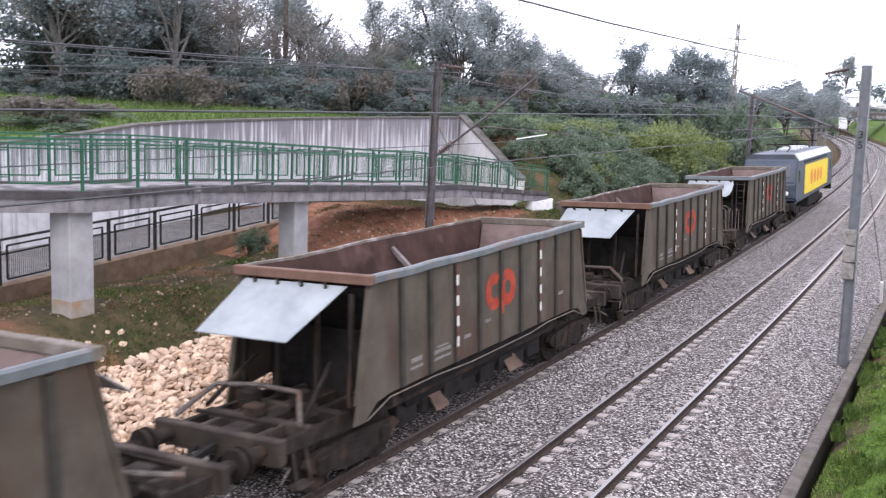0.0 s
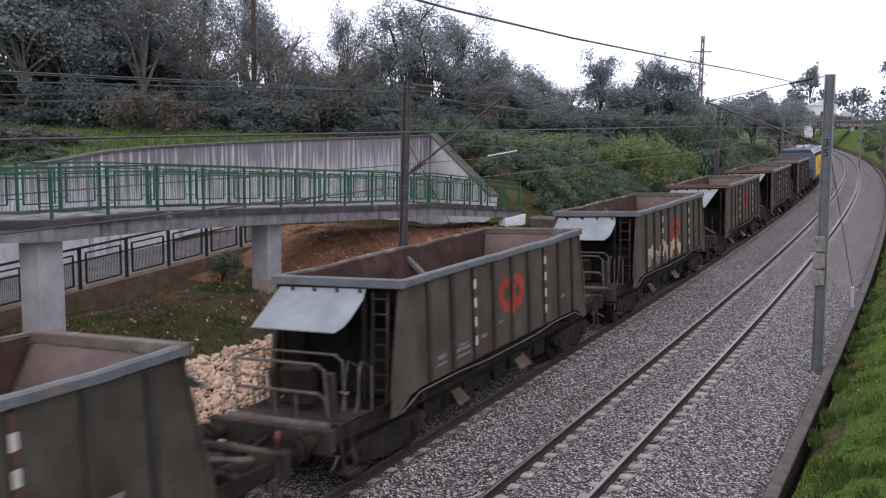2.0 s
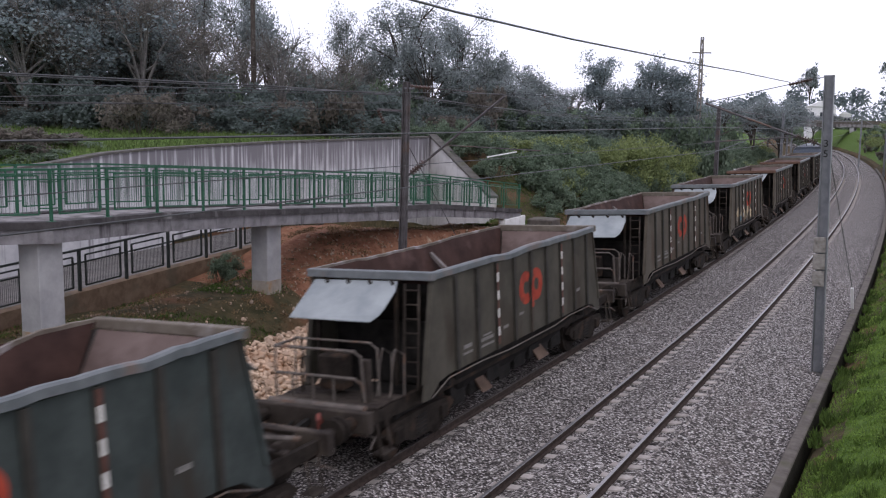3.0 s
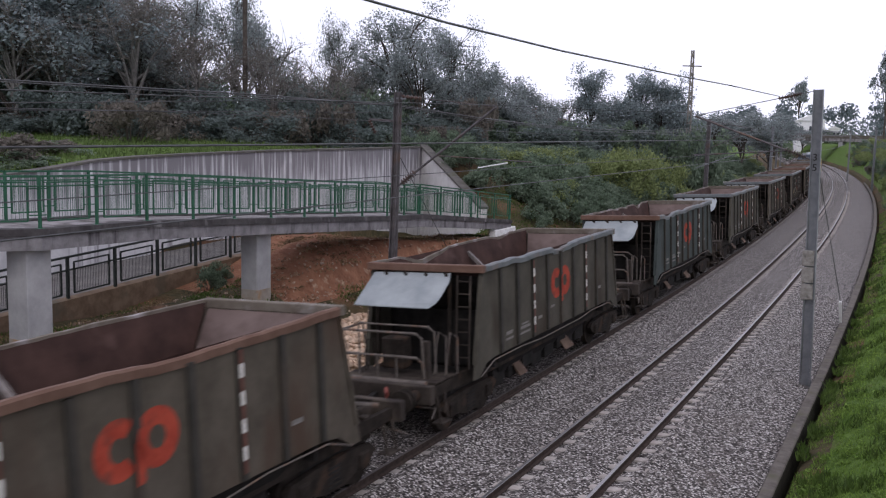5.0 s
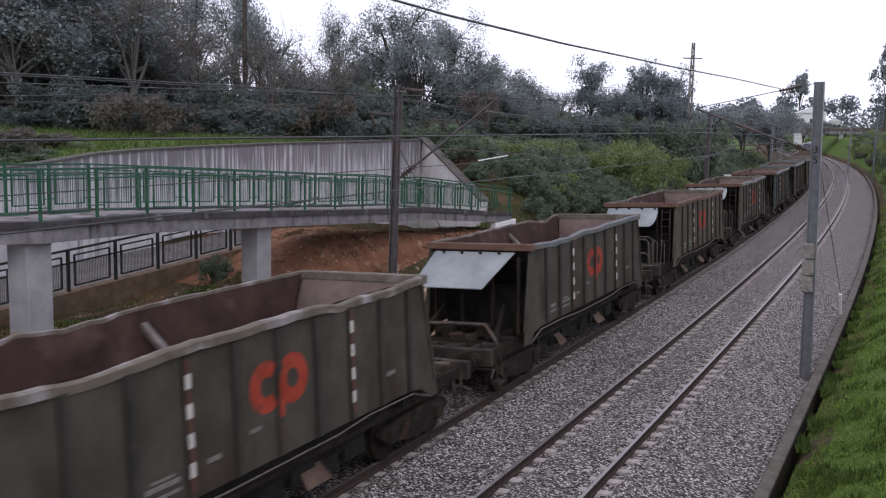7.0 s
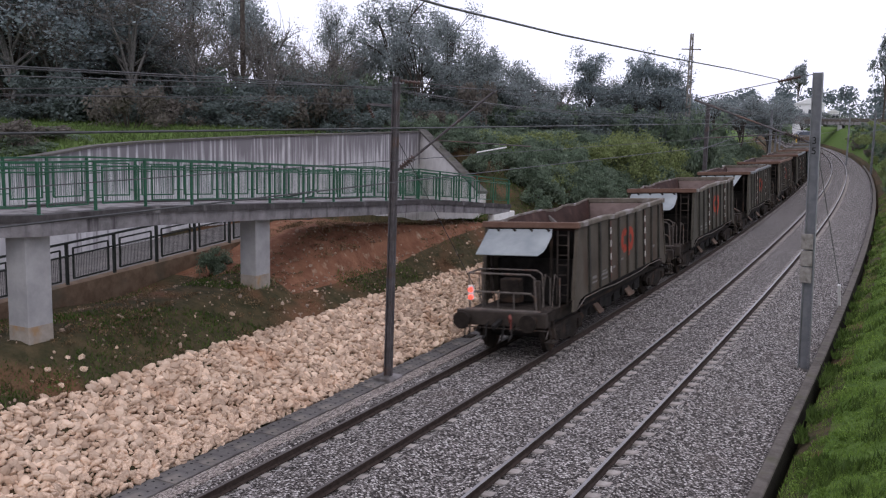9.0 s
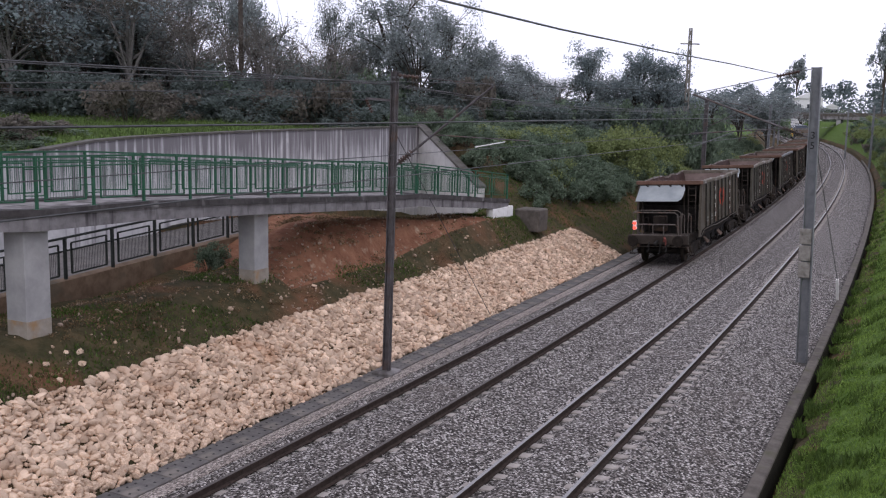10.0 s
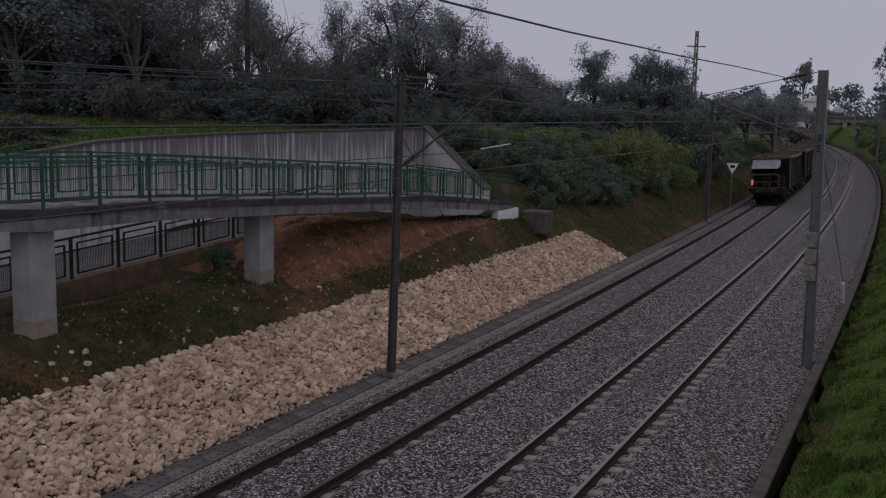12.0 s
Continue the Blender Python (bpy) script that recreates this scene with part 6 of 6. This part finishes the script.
for i in range(12):
    bm = B()
    xa = xp - 4.4 + i * 9.4 / 12
    bar(bm, (xa, yp, 6.55 if i % 2 else 7.15), (xa + 9.4 / 12, yp, 7.15 if i % 2 else 6.55), 0.05)
    part("portal_brace", bm, M_GALV, portal)
yb = 262.0
bridge = thing("far_road_bridge", "distant dull concrete road bridge over the railway", "bridge")
xb = TRACK_X + shift(yb)
bm = B()
box(bm, xb - 22, xb + 24, yb, yb + 8, 5.2, 6.0, 0.05)
part("deck", bm, M_CONCRETE, bridge)
for side in (0.0, 7.9):
    bm = B()
    box(bm, xb - 22, xb + 24, yb + side - 0.1, yb + side + 0.05, 6.0, 6.9)
    part("parapet", bm, M_KERB, bridge)
for dx in (-7, 11.5):
    bm = B()
    box(bm, xb + dx - 0.5, xb + dx + 0.5, yb + 0.2, yb + 7.8, -1, 5.2)
    part("bridge_pier", bm, M_PIER, bridge)
# concrete block at the ramp's end
bm = B()
box(bm, -15.3, -14.2, 37.2, 38.3, 1.2, 2.15, 0.05)
tagged(part("concrete_block", bm, M_KERB), "rough weathered concrete block on the slope by the ramp", "block")
# triangular track sign
sign = thing("track_sign", "white triangular track sign on a thin post", "sign", "", pose(-12.1 + shift(72), 72, 0))
bm = B()
bar(bm, (0, 0, -0.4), (0, 0, 2.2), 0.07)
part("post", bm, M_GALV, sign)
bm = B()
prism(bm, [(-0.45, 2.9), (0.45, 2.9), (0, 2.1)], -0.06, -0.04, "y")
part("plate", bm, M_WHITE, sign)
bm = B()
box(bm, -0.16, 0.16, -0.07, -0.062, 2.55, 2.75)
part("writing_bar", bm, M_DARK, sign)

# trees before the far houses
for i, (px, top, dist, width) in enumerate(((1330, 168, 150, 8), (1352, 178, 200, 8), (1432, 187, 312, 11), (1455, 190, 310, 11), (1478, 200, 300, 13), (1500, 196, 290, 12), (1408, 186, 314, 11))):
    plant_to((T_OLIVE, B_DARK)[i % 2], (OLIVE, DARKB)[i % 2], px, top, dist, width, 50 * i)

# wooded rise on the horizon
rng = np.random.default_rng(99)
v, f = [], []
base = 0
for i in range(150):
    a = -25 + i * 0.55
    d = 420 + 60 * math.sin(i * 1.3)
    hx, hy = by_bearing(a, d)
    hh = 5 + 5.0 * noise.noise((a * 0.09, 0, 0)) + 7 * smooth(30, 0, a)
    cc = np.array([[hx + rng.normal() * 4, hy + rng.normal() * 4, 2 + hh * q] for q in (0.2, 0.6, 1.0)])
    vv, ff = leaf_cloud(rng, cc, np.array([6.0, 5.0, 3.5]), 420, 0.75)
    v.append(vv)
    f.append(ff + base)
    base += len(vv)
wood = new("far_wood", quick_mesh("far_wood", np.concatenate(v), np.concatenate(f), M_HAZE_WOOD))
tagged(wood, "grey-green woods on the far rise, haze tinted into the leaves", "woods", kind="stuff")
# very pale leaf tone: distance haze put into the colour
M_LEAF_HAZE = leafy("leaf_haze_tinted", (0.27, 0.30, 0.30), (0.35, 0.38, 0.38), 0.2)
hazy = make_tree("hazy_tree", "tall far eucalyptus with haze tinted into its pale leaves", 77, 20, 10, 11, 2300, 0.34, M_LEAF_HAZE)
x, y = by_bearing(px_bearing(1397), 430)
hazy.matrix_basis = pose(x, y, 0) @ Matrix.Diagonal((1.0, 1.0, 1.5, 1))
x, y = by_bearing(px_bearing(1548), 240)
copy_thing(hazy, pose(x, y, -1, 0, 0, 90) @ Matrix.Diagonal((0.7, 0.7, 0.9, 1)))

# ---- grass and weeds ----
def blades(name, spots, rng, h0, h1, width, mat, label):
    n = len(spots)
    p = np.array(spots)
    a = rng.random(n) * 6.283
    lean = rng.normal(size=(n, 2)) * 0.35
    h = h0 + (h1 - h0) * rng.random(n)
    s = np.stack([np.cos(a), np.sin(a), np.zeros(n)], 1) * (width * (0.6 + 0.8 * rng.random(n)))[:, None]
    tip = p + np.stack([lean[:, 0] * h, lean[:, 1] * h, h], 1)
    v = np.stack([p - s, p + s, tip], 1).reshape(-1, 3)
    f = np.arange(3 * n).reshape(-1, 3)
    ob = new(name, quick_mesh(name, v, f, mat))
    return tagged(ob, label, "grass", kind="stuff")


rng = np.random.default_rng(4)
spots = []
for i in range(150000):
    y = 12 + 78 * rng.random() ** 2.0
    u = -1.82 + 5.0 * rng.random() ** 1.2
    if noise.noise((u * 0.8, y * 0.5, 11)) > -0.25 - 0.3 * (u + 2):
        x = u + shift(y)
        spots.append((x, y, ground_z(x, y) - 0.02))
blades("bank_grass", spots, rng, 0.03, 0.095, 0.013, M_BLADE, "short bright green grass on the sloping bank")
spots = []
for i in range(26000):
    y = 13 + 60 * rng.random() ** 1.7
    u = -1.86 + 1.6 * rng.random() ** 2.2 + (1.5 * rng.random() if i % 4 == 0 else 0)
    if noise.noise((u * 1.3, y * 0.9, 31)) > 0.12:
        x = u + shift(y)
        spots.append((x, y, max(ground_z(x, y), -0.1) - 0.02))
blades("kerb_weeds", spots, rng, 0.06, 0.24, 0.026, M_WEED, "rank dark weeds overhanging the kerb")
# broad-leaved weeds in patches on the bank
clumps, sizes = [], []
for i in range(2600):
    y = 12 + 50 * rng.random() ** 1.7
    u = -1.62 + 4.6 * rng.random()
    if noise.noise((u * 0.9, y * 0.7, 51)) > 0.02:
        x = u + shift(y)
        clumps.append((x, y, ground_z(x, y) + 0.03))
        sizes.append(0.06 + 0.10 * rng.random())
v, f = leaf_cloud(rng, np.array(clumps), np.array(sizes), 42000, 0.026, 0.5)
tagged(new("bank_weeds", quick_mesh("bank_weeds", v, f, M_BLADE)), "low broad-leaved weeds among the bank grass", "weeds", kind="stuff")
spots = []
for i in range(60000):
    y = 8 + 30 * rng.random()
    x = -14.35 - 4.95 * rng.random()
    if noise.noise((x * 0.45, y * 0.35, 21)) > -0.06 + 0.4 * smooth(20, 24, y) * smooth(-15.0, -15.6, x) + 0.15 * rng.random():
        spots.append((x, y, ground_z(x, y) - 0.02))
for i in range(85000):
    y = 34 + 55 * rng.random()
    u = -12.6 - 6 * rng.random()
    x = u + shift(y)
    if u < -14.3 or y > 44:
        spots.append((x, y, ground_z(x, y) - 0.02))
blades("scrub_weeds", spots, rng, 0.03, 0.11, 0.020, M_WEED, "low weeds and patchy grass on reddish soil")
spots = []
for i in range(20000):
    y = 14 + 40 * rng.random()
    x = WALL_X - 0.4 - 16 * rng.random()
    spots.append((x, y, ground_z(x, y) - 0.02))
blades("hill_grass", spots, rng, 0.10, 0.30, 0.03, M_LAWN, "green meadow grass above the retaining wall")


# dead leaves and low brown stalks among the weeds
clumps, sizes = [], []
for i in range(1500):
    y = 9 + 27 * rng.random()
    x = -14.2 - 4.8 * rng.random()
    if noise.noise((x * 0.6, y * 0.5, 61)) > -0.05:
        clumps.append((x, y, ground_z(x, y) + 0.02))
        sizes.append(0.10 + 0.22 * rng.random())
v, f = leaf_cloud(rng, np.array(clumps), np.array(sizes), 30000, 0.024, 0.25)
tagged(new("leaf_litter", quick_mesh("leaf_litter", v, f, M_LITTER)), "dead brown leaves and stalks on the scrubby soil", "leaf litter", kind="stuff")

# small rubble on the bare soil
verts, faces = [], []
rnd = random.Random(77)
for i in range(1300):
    if i % 3:
        y = rnd.uniform(20, 36)
        x = rnd.uniform(-17.0, -14.3)
    else:
        y = rnd.uniform(10, 22)
        x = rnd.uniform(-18.5, -14.2)
    r = rnd.uniform(0.015, 0.05) * (1.7 if rnd.random() < 0.06 else 1)
    a, f = arrays[i % 14]
    mm = np.array(pose(x, y, ground_z(x, y) + r * 0.2, 40 * i, 25 * i, 10 * i) @ Matrix.Diagonal((r, r, r, 1)))
    b0 = len(verts)
    verts.extend(map(tuple, a @ mm[:3, :3].T + mm[:3, 3]))
    faces.extend(tuple(k + b0 for k in t) for t in f)
tagged(sheet("soil_rubble", verts, faces, M_RUBBLE), "small pale rubble scattered on red soil", "rubble", kind="stuff")


# ---- what moves ----
def train_y(t):
    """How far the rear corner of wagon 0 has come."""
    pts = ((0, 12.55), (0.5, 20.45), (1, 28.1), (1.5, 36.0), (2, 43.95), (3, 59.9), (5, 92.2), (6, 108.3), (7, 124.6), (8, 141.0), (9, 157.65), (9.5, 166.0), (10, 174.25), (10.5, 182.4), (11, 190.5), (12, 206.7))
    for (a, p), (b, q) in zip(pts, pts[1:]):
        if t <= b:
            return p + (q - p) * (t - a) / (b - a)
    return pts[-1][1]


def on_track(y):
    a = -math.degrees(math.atan(CANT))
    return pose(TRACK_X + shift(y), y, CANT * GAUGE / 2, 0, 0, heading(y)) @ pose(0, 0, 0, 0, a, 0)


def motions():
    times = [0, 0.5, 1, 1.5, 2, 3, 4, 5, 6, 7, 8, 9, 9.5, 10, 10.5, 11, 11.5, 12]
    for k, ob in CONSIST.items():
        walk(ob, [(t, on_track(train_y(t) - PITCH * k + RIM)) for t in times])
    walk(LOCO, [(t, on_track(train_y(t) + PITCH * 2 + RIM + PITCH / 2 + 9.9)) for t in times])


motions()
